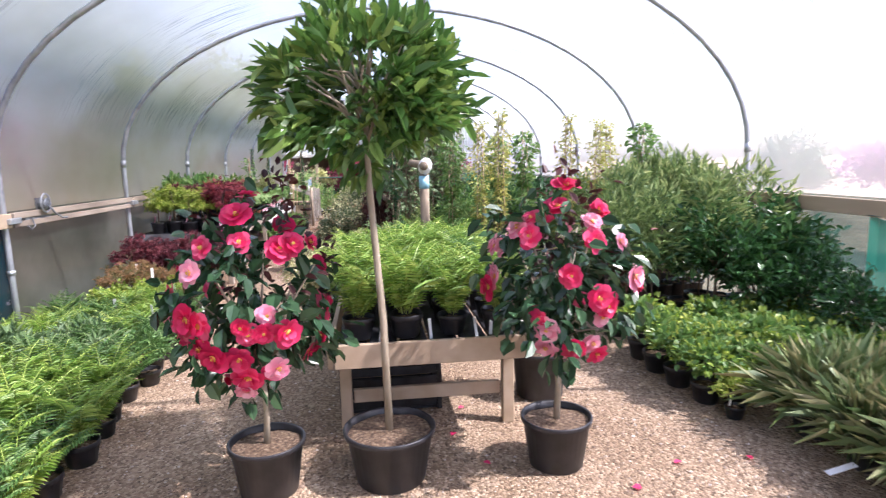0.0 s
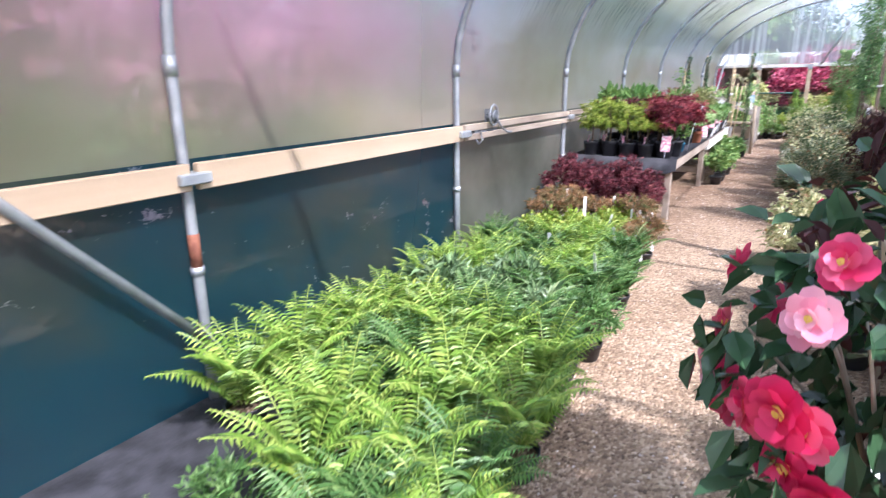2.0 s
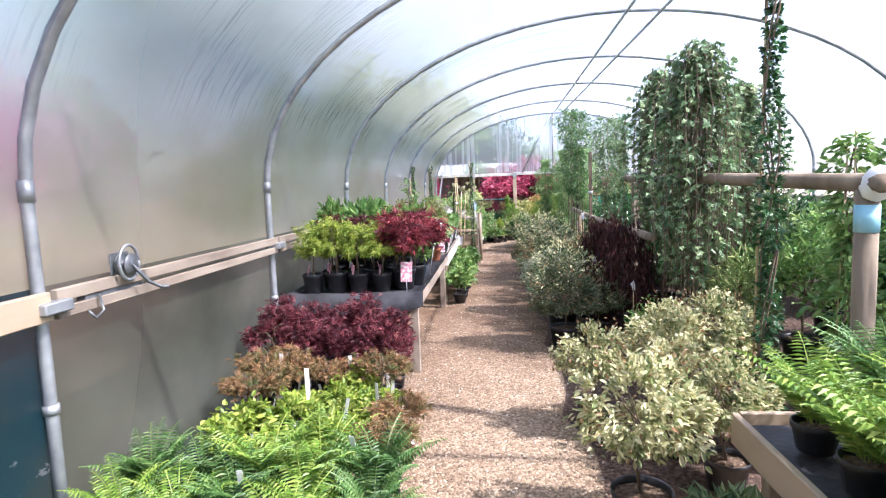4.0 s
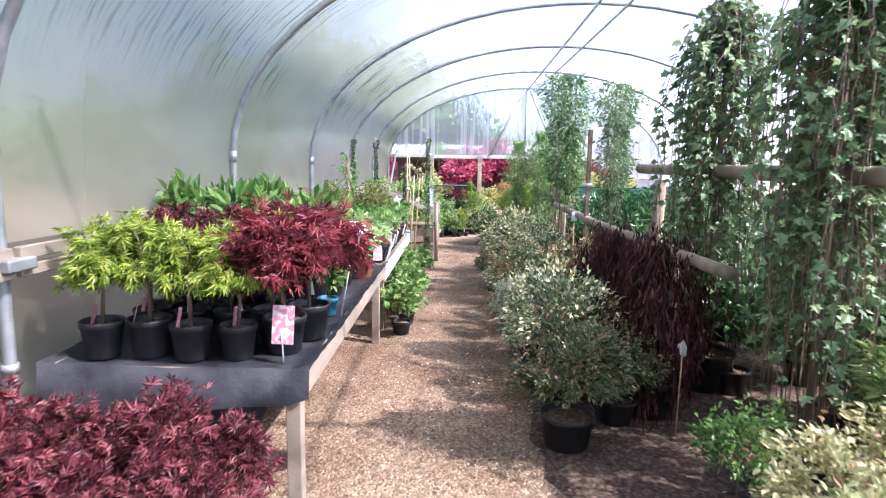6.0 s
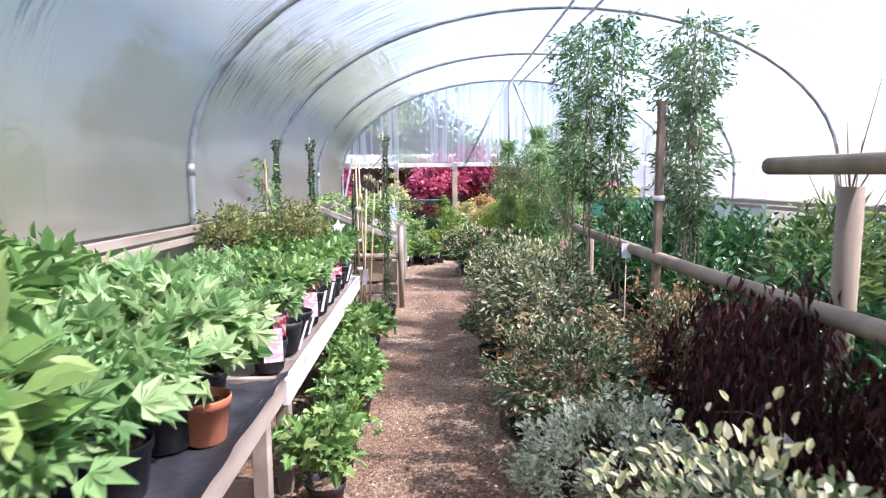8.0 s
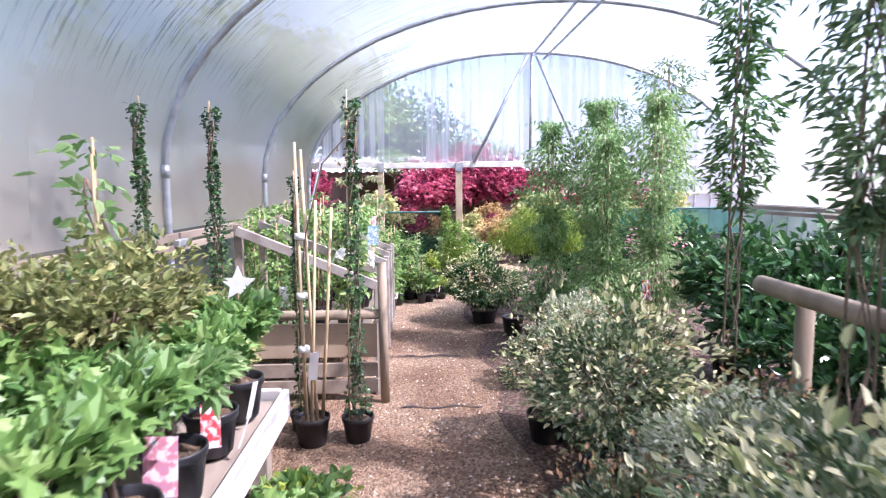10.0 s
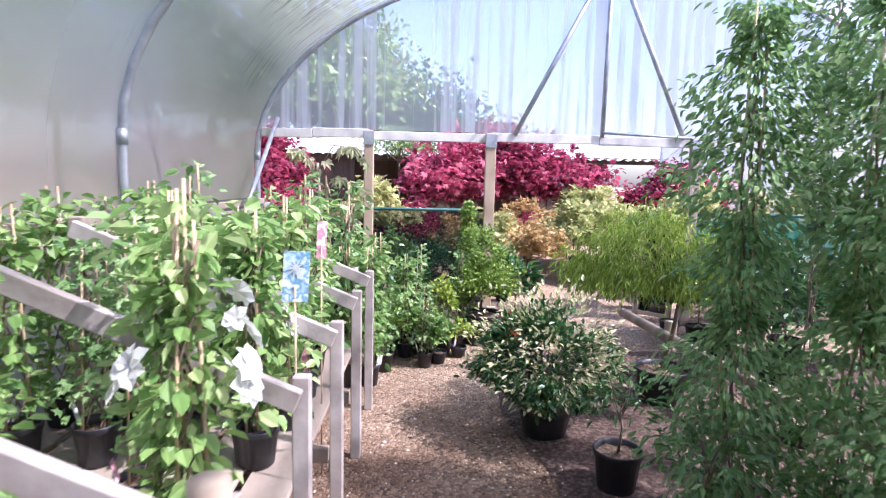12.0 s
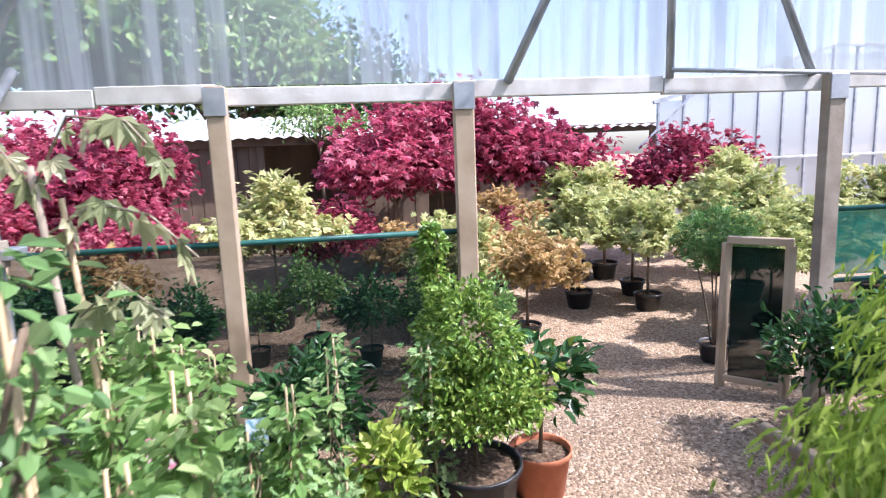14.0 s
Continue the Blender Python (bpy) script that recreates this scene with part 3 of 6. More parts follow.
def crown(rng, n, clumps, shape, size, width, centre, radii, droop=0.0, spread=0.16, shell=0.55, out=0.8, tilt=0.5, flat=0.0):
    """Leaves in clumps within an ellipsoid with an uneven outline."""
    d = rng.normal(size=(clumps, 3))
    d /= np.linalg.norm(d, axis=1, keepdims=True)
    if flat:
        d[:, 2] = np.abs(d[:, 2]) * (1 - flat) + d[:, 2] * flat
    rad = (shell + (1 - shell) * rng.random((clumps, 1)) ** 0.6) * rng.uniform(0.82, 1.1, (clumps, 1))
    C = d * rad
    idx = rng.integers(0, clumps, n)
    p = C[idx] + rng.normal(0, spread, (n, 3))
    nrm = p / (np.linalg.norm(p, axis=1, keepdims=True) + 1e-6)
    pos = np.asarray(centre) + p * np.asarray(radii)
    al = nrm * out + rng.normal(0, 0.55, (n, 3)) + np.array((0, 0, -droop))
    return leaves(shape, pos, al, size * rng.uniform(0.6, 1.15, n), width, rng, tilt)


def limbs(rng, base, top, radii, n, r0):
    """Thin branches from a stem into a crown."""
    out = []
    for i in range(n):
        d = rng.normal(size=3)
        d /= np.linalg.norm(d)
        d[2] = abs(d[2]) * 0.8
        end = np.asarray(top) + d * np.asarray(radii) * 0.8
        s = np.asarray(base) + (np.asarray(top) - np.asarray(base)) * rng.uniform(0.55, 1.0)
        mid = (s + end) / 2 + np.array((0, 0, 0.04)) + rng.normal(0, 0.02, 3)
        out.append(([tuple(s), tuple(mid), tuple(end)], [r0, r0 * 0.7, r0 * 0.35]))
    return out


def tag_part(parent, at, w, h, mat, rz=0.0, lean=12.0, name="tag", label=""):
    bm = bmesh.new()
    box(bm, (-w / 2, -0.0008, 0), (w / 2, 0.0008, h), 0)
    bmesh.ops.transform(bm, matrix=pose(*at, lean, 0, rz), verts=bm.verts)
    return part(name, bm, mat, parent, label)


# ---- ground ----
def grid_sheet(name, x0, x1, y0, y1, nx, ny, mat, z=lambda x, y: 0.0):
    xs, ys = np.linspace(x0, x1, nx + 1), np.linspace(y0, y1, ny + 1)
    verts = [(x, y, z(x, y)) for y in ys for x in xs]
    faces = [(j * (nx + 1) + i, j * (nx + 1) + i + 1, (j + 1) * (nx + 1) + i + 1, (j + 1) * (nx + 1) + i) for j in range(ny) for i in range(nx)]
    return mesh_part(name, verts, faces, mat)


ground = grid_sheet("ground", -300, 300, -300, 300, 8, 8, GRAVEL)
tagged(ground, "light brown gravel ground", "ground", kind="structure")

# ---- tunnel ----
Y_END, STEP, HALF, SPRING, APEX = 22.85, 2.44, 3.38, 1.60, 3.50


def middle(y):
    return 0.18 + (y - 8.0) * 0.014


def arch(y, n=28, z0=-0.05, half=HALF, apex=APEX):
    """Points of one hoop, from the foot at -x over the top to the foot at +x."""
    c = middle(y)
    pts = [(c - half, y, z0), (c - half, y, 0.6), (c - half, y, 1.2)]
    for i in range(n + 1):
        a = math.pi * (1 - i / n)
        ca, sa = math.cos(a), math.sin(a)
        pts.append((c + half * ca, y, SPRING + (apex - SPRING) * sa))
    pts += [(c + half, y, 1.2), (c + half, y, 0.6), (c + half, y, z0)]
    return pts


RAIL_Z = 1.13
hoop_ys = [Y_END - STEP * k for k in range(10)]
for y in hoop_ys:
    h = thing("tunnel_hoop", "galvanised steel tube hoop of the polytunnel", "hoop", "tunnel hoops")
    tubes("tube", [(arch(y), 0.026)], STEEL, h, sides=10)
    c = middle(y)
    for s in (-1, 1):
        tubes("joint", [([(c + s * HALF, y, 1.56), (c + s * HALF, y, 1.65)], 0.031)], STEEL, h, sides=10)
        tubes("joint", [([(c + s * HALF, y, 0.66), (c + s * HALF, y, 0.70)], 0.033)], STEEL, h, sides=10)
    if abs(y - (Y_END - 7 * STEP)) < 0.1:
        tubes("rust_band", [([(c - HALF, y, 0.70), (c - HALF, y, 0.86)], 0.0275)], RUST, h, "rust-red band", sides=10)


def skin(name, mat, pick, y0, y1, label):
    ys = np.linspace(y0, y1, 21)
    n = len(pick)
    verts, faces = [], []
    for y in ys:
        a = arch(y, half=HALF + 0.03, apex=APEX + 0.03)
        verts += [a[i] for i in pick]
    for j in range(len(ys) - 1):
        for i in range(n - 1):
            faces.append((j * n + i, j * n + i + 1, (j + 1) * n + i + 1, (j + 1) * n + i))
    ob = mesh_part(name, verts, faces, mat, None, "", True)
    return tagged(ob, label, "polythene", kind="structure")


Y0 = hoop_ys[-1]
skin("wall_left", SKIN_ALL, [2] + list(range(3, 14)), Y0, Y_END, "grimy translucent polythene side of the tunnel")
skin("ceiling", SKIN_ALL, list(range(13, 22)), Y0, Y_END, "clear polythene roof of the tunnel")
skin("wall_right", SKIN_ALL, list(range(21, 33)), Y0, Y_END, "clear polythene side of the tunnel")
skin("wall_skirt_left", SKIRT, [0, 1, 2], Y0, Y_END - 6 * STEP, "dark grimy skirt sheet below the timber rail")
skin("wall_skirt_left_far", SKIRT_OLIVE, [0, 1, 2], Y_END - 6 * STEP, Y_END, "olive grimy translucent skirt sheet below the timber rail")
skin("wall_skirt_right", SKIRT_R, [32, 33, 34], Y0, Y_END, "dark see-through skirt netting below the timber rail")

for s in (-1, 1):
    for k in range(len(hoop_ys) - 1):
        ya, yb = hoop_ys[k + 1], hoop_ys[k]
        xa, xb = middle(ya) + s * (HALF - 0.055), middle(yb) + s * (HALF - 0.055)
        fresh = k >= 6
        r = thing("side_rail", "fresh pine rail screwed along the tunnel side" if fresh else "grey weathered timber rail along the tunnel side", "rail", "side rails")
        if fresh:
            part("board", beam_between((xa, ya + 0.02, RAIL_Z), (xb, yb - 0.02, RAIL_Z), 0.04, 0.12), PINE, r)
        else:
            part("board", beam_between((xa, ya + 0.02, RAIL_Z + 0.035), (xb, yb - 0.02, RAIL_Z + 0.035), 0.035, 0.055), GREYWOOD, r)
            part("board", beam_between((xa, ya + 0.02, RAIL_Z - 0.04), (xb, yb - 0.02, RAIL_Z - 0.04), 0.03, 0.05), GREYWOOD, r)
        bm = bmesh.new()
        box(bm, (xb - 0.05, yb - 0.09, RAIL_Z - 0.03), (xb + 0.05, yb + 0.07, RAIL_Z + 0.02), 0.006)
        part("clamp", bm, STEEL, r)

# purlins and the struts at the end
for dx, dz in ((0.0, 0.0), (0.55, -0.05)):
    p = thing("purlin", "galvanised steel tube running under the hoops", "tube", "purlins")
    tubes("tube", [([(middle(Y0) + dx, Y0, APEX - 0.06 + dz), (middle(Y_END) + dx * (0.35 if dx else 1), Y_END, APEX - 0.06 + dz * 0.6)], 0.018)], STEEL, p)
b = thing("diagonal_brace", "grey steel tube brace leaning along the tunnel side", "brace", "tunnel braces")
c = middle(hoop_ys[7]) - HALF + 0.07
tubes("tube", [([(c, hoop_ys[7] - 0.05, 0.36), (c, 4.67, 1.52), (c + 0.06, 4.30, 1.90)], 0.024)], STEEL, b)
b = thing("diagonal_brace", "grey steel tube brace leaning along the tunnel side", "brace", "tunnel braces")
c = middle(Y_END) - HALF + 0.09
tubes("tube", [([(c + 0.12, Y_END - 0.04, 1.96), (c, Y_END - 1.75, 0.25)], 0.022)], STEEL, b)
w = thing("hand_winch", "grey metal hand winch fixed to the side rail", "winch")
wx, wy = middle(8.63) - HALF + 0.03, 8.66
lathe("drum", [(0.001, -0.03), (0.055, -0.03), (0.055, -0.024), (0.02, -0.02), (0.02, 0.02), (0.055, 0.024), (0.055, 0.03), (0.001, 0.03)], DARKSTEEL, w, sides=16).matrix_basis = pose(wx + 0.06, wy, 1.24, 0, 90, 0)
tubes("rim", [([(wx + 0.075, wy + 0.075 * math.cos(k * math.pi / 12), 1.25 + 0.085 * math.sin(k * math.pi / 12)) for k in range(25)], 0.008)], STEEL, w)
bm = bmesh.new()
box(bm, (wx - 0.02, wy - 0.26, 1.09), (wx + 0.03, wy + 0.16, 1.155), 0.005)
box(bm, (wx + 0.02, wy - 0.07, 1.12), (wx + 0.028, wy + 0.07, 1.30), 0.003)
part("bracket", bm, DARKSTEEL, w)
tubes("crank", [([(wx + 0.09, wy, 1.24), (wx + 0.11, wy + 0.09, 1.14), (wx + 0.13, wy + 0.16, 1.10), (wx + 0.17, wy + 0.165, 1.10)], 0.009)], DARKSTEEL, w)
tubes("hook", [([(wx + 0.05, wy - 0.2, 1.13), (wx + 0.08, wy - 0.22, 1.06), (wx + 0.07, wy - 0.26, 1.03), (wx + 0.05, wy - 0.28, 1.07)], 0.007)], DARKSTEEL, w)

# ---- end wall with its door opening ----
LINTEL = 1.83


def end_sheet(name, y, z0, mat, label, x_lo=-9, x_hi=9):
    pts = [(x, z) for x, _, z in arch(y, 40) if z >= z0]
    c = middle(y)
    pts = [(max(min(x, x_hi), x_lo), z) for x, z in pts]
    lo, hi = max(c - HALF, x_lo), min(c + HALF, x_hi)
    verts = [(lo, y, z0)] + [(x, y, z) for x, z in pts] + [(hi, y, z0)]
    bm = bmesh.new()
    bm.faces.new([bm.verts.new(v) for v in verts])
    bmesh.ops.triangulate(bm, faces=bm.faces)
    ob = part(name, bm, mat)
    return tagged(ob, label, "polythene", kind="structure")


end_sheet("wall_end", Y_END + 0.03, LINTEL + 0.05, ENDSKIN, "streaked polythene end above the door")
end_sheet("wall_back", Y0, 0.0, SKIN, "polythene end behind the walk")
c = middle(Y_END)
lt = thing("door_lintel", "worn pale-painted timber lintel across the tunnel end", "lintel")
xs = (c - HALF + 0.05, -2.45, -1.9, -0.72, 0.35, 1.28, 2.2, c + HALF - 0.05)
for i in range(len(xs) - 1):
    dz = (0.0, 0.012, -0.006, 0.006, -0.004, 0.008, 0.0)[i]
    part("board", beam_between((xs[i], Y_END - 0.01, LINTEL + dz), (xs[i + 1] - 0.006, Y_END - 0.01, LINTEL + dz), 0.045, 0.085), WHITEWOOD, lt)
for i, (x, wd) in enumerate(((-1.9, 0.09), (-0.72, 0.10), (1.30, 0.10))):
    p = thing("door_post", "square pine post of the tunnel end", "post", "door posts")
    part("post", beam_between((x, Y_END - 0.06, 0), (x, Y_END - 0.06, LINTEL + 0.04), wd, 0.07, 0.006), PINE if i < 2 else GREYWOOD, p)
    bm = bmesh.new()
    box(bm, (x - 0.052, Y_END - 0.105, LINTEL - 0.10), (x + 0.052, Y_END - 0.096, LINTEL + 0.03), 0.002)
    part("bracket", bm, STEEL, p)
for xa, xb in ((-0.49, 0.33), (1.18, 0.46)):
    p = thing("end_strut", "grey steel tube strut from lintel to ridge", "strut", "end struts")
    tubes("tube", [([(xa, Y_END - 0.05, LINTEL + 0.03), (xb, Y_END - 0.03, APEX - 0.05)], 0.024)], STEEL, p)
p = thing("end_strut", "upright grey steel tube from lintel to ridge", "strut", "end struts")
tubes("tube", [([(0.37, Y_END - 0.05, LINTEL + 0.03), (0.39, Y_END - 0.03, APEX - 0.05)], 0.022)], STEEL, p)
tubes("tube", [([(0.37, Y_END - 0.07, LINTEL + 0.07), (1.6, Y_END - 0.07, LINTEL + 0.03)], 0.012)], STEEL, p)


def net(name, x0, x1, z0, z1, mat, label, y=Y_END - 0.02):
    o = thing(name, label, "netting", "end netting")
    n = 24
    verts = [(x0 + (x1 - x0) * i / n, y + 0.012 * math.sin(i * 1.7), z) for z in (z0, z1) for i in range(n + 1)]
    mesh_part("net", verts, [(i, i + 1, n + 2 + i, n + 1 + i) for i in range(n)], mat, o)
    tubes("batten", [([(x0, y - 0.01, z1), (x1, y - 0.01, z1 + 0.01)], 0.016)], TEALNET2, o, "dark green batten")
    return o


TEALNET2 = mottled("dark_green_plastic", 8, ((0.3, (0.01, 0.07, 0.06)), (0.7, (0.02, 0.12, 0.10))), 0.5, 0, 0.1)
net("shade_netting", c - HALF + 0.05, -0.74, 0.02, 1.11, NETTING, "dark green see-through windbreak netting across the tunnel end")
net("shade_netting", 1.33, c + HALF - 0.05, 0.75, 1.13, TEALNET, "bright green netting strip across the tunnel end")
net("shade_netting", 1.33, c + HALF - 0.05, 0.02, 0.72, NETTING, "dark green see-through netting across the tunnel end")

# ---- plants: how each kind is built ----
used = set()
RNG = random.Random(5)


def place(proto, x, y, z=0.0, s=1.0, rz=None):
    m = pose(x, y, z, 0, 0, RNG.uniform(0, 360) if rz is None else rz) @ Matrix.Scale(s, 4)
    if proto.name not in used:
        used.add(proto.name)
        proto.matrix_basis = m
        return proto
    return copy_thing(proto, m @ Matrix.Diagonal((*[1 / q for q in proto.scale], 1)))


def foliage(name, data, mat, parent, label=""):
    return tagged(mesh_part(name, data[0], data[1], mat, parent, label), kind="stuff")


def fern(seed, fronds, length, mat, label, group, pr=0.085, ph=0.12):
    rng = np.random.default_rng(seed)
    t = thing("potted_fern", label, "fern", group)
    pot(t, pr, ph, sides=14)
    for i in range(fronds):
        a = 2 * math.pi * (i + rng.uniform(-.3, .3)) / fronds
        L = length * rng.uniform(0.7, 1.1)
        e0 = rng.uniform(1.05, 1.5)
        p = np.array((0.02 * math.cos(a), 0.02 * math.sin(a), ph - 0.02))
        steps, line, pos, al, sz = 22, [], [], [], []
        for k in range(steps):
            u = k / (steps - 1)
            e = e0 - 1.1 * u ** 1.7
            d = np.array((math.cos(a) * math.cos(e), math.sin(a) * math.cos(e), math.sin(e)))
            p = p + d * L / steps
            line.append(tuple(p))
            if k >= 2:
                w = math.sin(math.pi * min(1.0, (u * 0.86 + 0.14))) ** 0.7
                side = np.array((-math.sin(a), math.cos(a), 0))
                for s in (-1, 1):
                    pos.append(p)
                    al.append(side * s + d * 0.35 + np.array((0, 0, -0.12)))
                    sz.append(max(0.016, 0.078 * w * length / 0.42 * rng.uniform(0.85, 1.1)))
        v, f = merge((leaves(LONG, pos, al, sz, 0.27, rng, 0.25), tube_data(line[::4] + [line[-1]], 0.0025, 3)))
        mesh_part("frond", v, f, mat, t)
    return t


def shrub(seed, name, label, category, group, n, shape, size, width, radii, mat, zc, pr=0.11, ph=0.16, stem=None, clumps=40, droop=0.0, potmat=None, barkmat=None,
          spread=0.16, shell=0.5, extra=None, flat=0.3, tilt=0.5, out=0.8, branches=8, stem_r=0.008):
    rng = np.random.default_rng(seed)
    t = thing(name, label, category, group)
    if pr:
        pot(t, pr, ph, potmat, sides=18)
    top = (0, 0, zc)
    if stem is not None:
        lines = [([(0, 0, ph - 0.03), (rng.normal(0, 0.01), rng.normal(0, 0.01), (ph + zc) / 2), top], [stem_r * 1.3, stem_r, stem_r * 0.8])]
        tubes("stem", lines, barkmat or BARK, t, sides=6)
        tagged(tubes("branchwork", limbs(rng, (0, 0, ph + (zc - ph) * stem), top, radii, branches, stem_r * 0.5), barkmat or BARK, t, sides=5), kind="stuff")
    foliage("foliage", crown(rng, n, clumps, shape, size, width, top, radii, droop, spread, shell, out, tilt, flat), mat, t)
    if extra:
        foliage("new_growth", crown(rng, extra[0], max(6, clumps * 2 // 3), shape, size * extra[2], width, (0, 0, zc + radii[2] * 0.15), np.asarray(radii) * 1.03, 0, 0.12, 0.85, 1.2, tilt, flat), extra[1], t)
    return t


def climber(seed, name, label, category, group, height, r, n, shape, size, width, mat, pr=0.11, ph=0.17, canes=2, z0=0.15, taper=0.4, droop=0.5, canemat=None, lean=0.0):
    """A plant tied up to canes as a loose column."""
    rng = np.random.default_rng(seed)
    t = thing(name, label, category, group)
    pot(t, pr, ph, sides=16)
    for i in range(canes):
        a = 2 * math.pi * i / max(1, canes)
        q = pr * 0.6
        tubes("cane", [([(q * math.cos(a), q * math.sin(a), 0.03), (q * 0.4 * math.cos(a) + lean * 0.3, q * 0.4 * math.sin(a), height * rng.uniform(0.95, 1.05))], 0.005)], canemat or CANE, t, sides=5)
    u = rng.random(n)
    bumps = 0.55 + 0.45 * np.sin(u * 23 + rng.uniform(0, 6)) * np.sin(u * 11 + 1) + rng.normal(0, 0.12, n)
    rad = r * (1 - taper * u) * np.clip(bumps, 0.25, 1.4) * np.sqrt(rng.random(n))
    a = rng.uniform(0, 2 * math.pi, n)
    pos = np.stack((np.cos(a) * rad + lean * u, np.sin(a) * rad, z0 + (height - z0) * u), 1)
    al = np.stack((np.cos(a), np.sin(a), rng.normal(-droop * 0.6, 0.5, n)), 1) + rng.normal(0, 0.3, (n, 3))
    foliage("foliage", leaves(shape, pos, al, size * rng.uniform(0.6, 1.15, n), width, rng, 0.6), mat, t)
    vines = []
    for i in range(3):
        ph0 = rng.uniform(0, 6)
        vines.append(([(0.03 * math.cos(ph0 + k * 1.1) + lean * k / 9, 0.03 * math.sin(ph0 + k * 1.1), z0 * 0.5 + (height - z0) * k / 10) for k in range(11)], 0.004))
    tagged(tubes("vine", vines, BARK, t, sides=4), kind="stuff")
    return t


def blades(seed, label, group, n, length, mat, pr=0.10, ph=0.14, name="potted_grass"):
    rng = np.random.default_rng(seed)
    t = thing(name, label, "grass", group)
    pot(t, pr, ph, sides=14)
    a = rng.uniform(0, 2 * math.pi, n)
    e = rng.uniform(0.5, 1.4, n)
    al = np.stack((np.cos(a) * np.cos(e), np.sin(a) * np.cos(e), np.sin(e)), 1)
    base = np.stack((rng.normal(0, pr * .35, n), rng.normal(0, pr * .35, n), np.full(n, ph - 0.03)), 1)
    L = length * rng.uniform(0.5, 1.1, n)
    foliage("blade_tuft", merge((leaves(LONG, base, al, L, 0.026, rng, 0.6), leaves(LONG, base + al * L[:, None] * 0.55, al + np.array((0, 0, -0.55)), L * 0.6, 0.03, rng, 0.6))), mat, t)
    return t


def tree(seed, name, label, height, centre_z, radii, n, mat, trunk_r=0.05, shape=LONG, size=0.1, width=0.45, clumps=60, droop=0.25, group="", potr=0.0, lean=(0, 0), barkmat=None, category="tree"):
    rng = np.random.default_rng(seed)
    t = thing(name, label, category, group)
    z0 = 0.0
    if potr:
        pot(t, potr, potr * 1.3)
        z0 = potr * 1.2
    top = (lean[0], lean[1], centre_z)
    lines = [([(0, 0, z0), (lean[0] * .4 + rng.normal(0, .02), lean[1] * .4, (centre_z + z0) / 2), top], [trunk_r, trunk_r * .75, trunk_r * .5])]
    tubes("trunk", lines, barkmat or BARK, t, sides=7)
    tagged(tubes("branchwork", limbs(rng, (0, 0, z0 + (centre_z - z0) * 0.3), top, radii, 14, trunk_r * 0.4), barkmat or BARK, t, sides=5), kind="stuff")
    foliage("crown", crown(rng, n, clumps, shape, size, width, top, radii, droop, 0.13, 0.3, 0.5, 0.45, 0.4), mat, t)
    return t


def flower(rng, r, petals=7):
    """One open camellia, seen along +z: petals in two rings."""
    pos, al, sz = [], [], []
    for ring, (k, tilt, q) in enumerate(((petals, 0.2, 1.0), (petals - 1, 0.6, 0.8), (petals - 2, 1.2, 0.55))):
        for i in range(k):
            a = 2 * math.pi * i / k + ring * 0.4
            pos.append((0, 0, ring * 0.006))
            al.append((math.cos(a), math.sin(a), tilt))
            sz.append(r * q * rng.uniform(0.8, 1.12))
    return leaves(ROUND, pos, al, sz, 0.92, rng, 0.22)


def camellia(seed, label, x, y, top_z, bloom, pinks):
    rng = np.random.default_rng(seed)
    t = thing("camellia", label, "potted shrub", "standard camellias", (x, y, 0))
    pot(t, 0.172, 0.26, sides=32)
    bl = [([(0, 0, 0.22), (0.01, 0, 0.42), (0.0, 0.01, 0.62)], [0.017, 0.015, 0.013])]
    centre, radii = np.array((0, 0, (0.50 + top_z) / 2 + 0.02)), np.array((0.37, 0.35, (top_z - 0.50) / 2))
    for i in range(16):
        d = rng.normal(size=3)
        d /= np.linalg.norm(d)
        e = centre + d * radii * 0.85
        s = np.array((0, 0, min(0.62, max(0.42, e[2] - 0.1))))
        bl.append(([tuple(s), tuple((s + e) / 2 + (0, 0, .03)), tuple(e)], [0.007, 0.005, 0.003]))
    tubes("stem", bl[:1], PALEBARK, t)
    tagged(tubes("branchwork", bl[1:], PALEBARK, t), kind="stuff")
    foliage("foliage", crown(rng, 560, 40, OVAL, 0.10, 0.58, centre, radii, 0.6, 0.13, 0.3, 0.7, 0.5, 0.0), CAMLEAF, t, "dark glossy leaves")
    foliage("bronze_foliage", crown(rng, 150, 14, OVAL, 0.06, 0.5, centre + np.array((0.05, 0, radii[2] * .45)), radii * 0.8, 0, 0.15, 0.4), MAPLEDARK, t)
    for i in range(bloom):
        d = rng.normal(size=3)
        d[1] -= 0.55
        if i >= 32:
            d[0] -= 0.8
        d /= np.linalg.norm(d)
        p = centre + d * radii * rng.uniform(0.85, 1.05)
        q = Vector((d[0], d[1], d[2] * 0.6)).to_track_quat('Z', 'Y').to_matrix().to_4x4()
        r = rng.uniform(0.042, 0.076)
        v, f = flower(rng, r)
        fl = mesh_part("flower", v, f, PETALPINK if rng.random() < pinks else PETAL, t, "", True)
        fl.matrix_basis = Matrix.Translation(p) @ q
        st = lathe("stamen", [(0.001, 0.004), (r * .2, 0.006), (r * .22, 0.018), (r * .1, 0.022), (0.001, 0.022)], STAMEN, fl, "yellow stamens", 8)
    return t


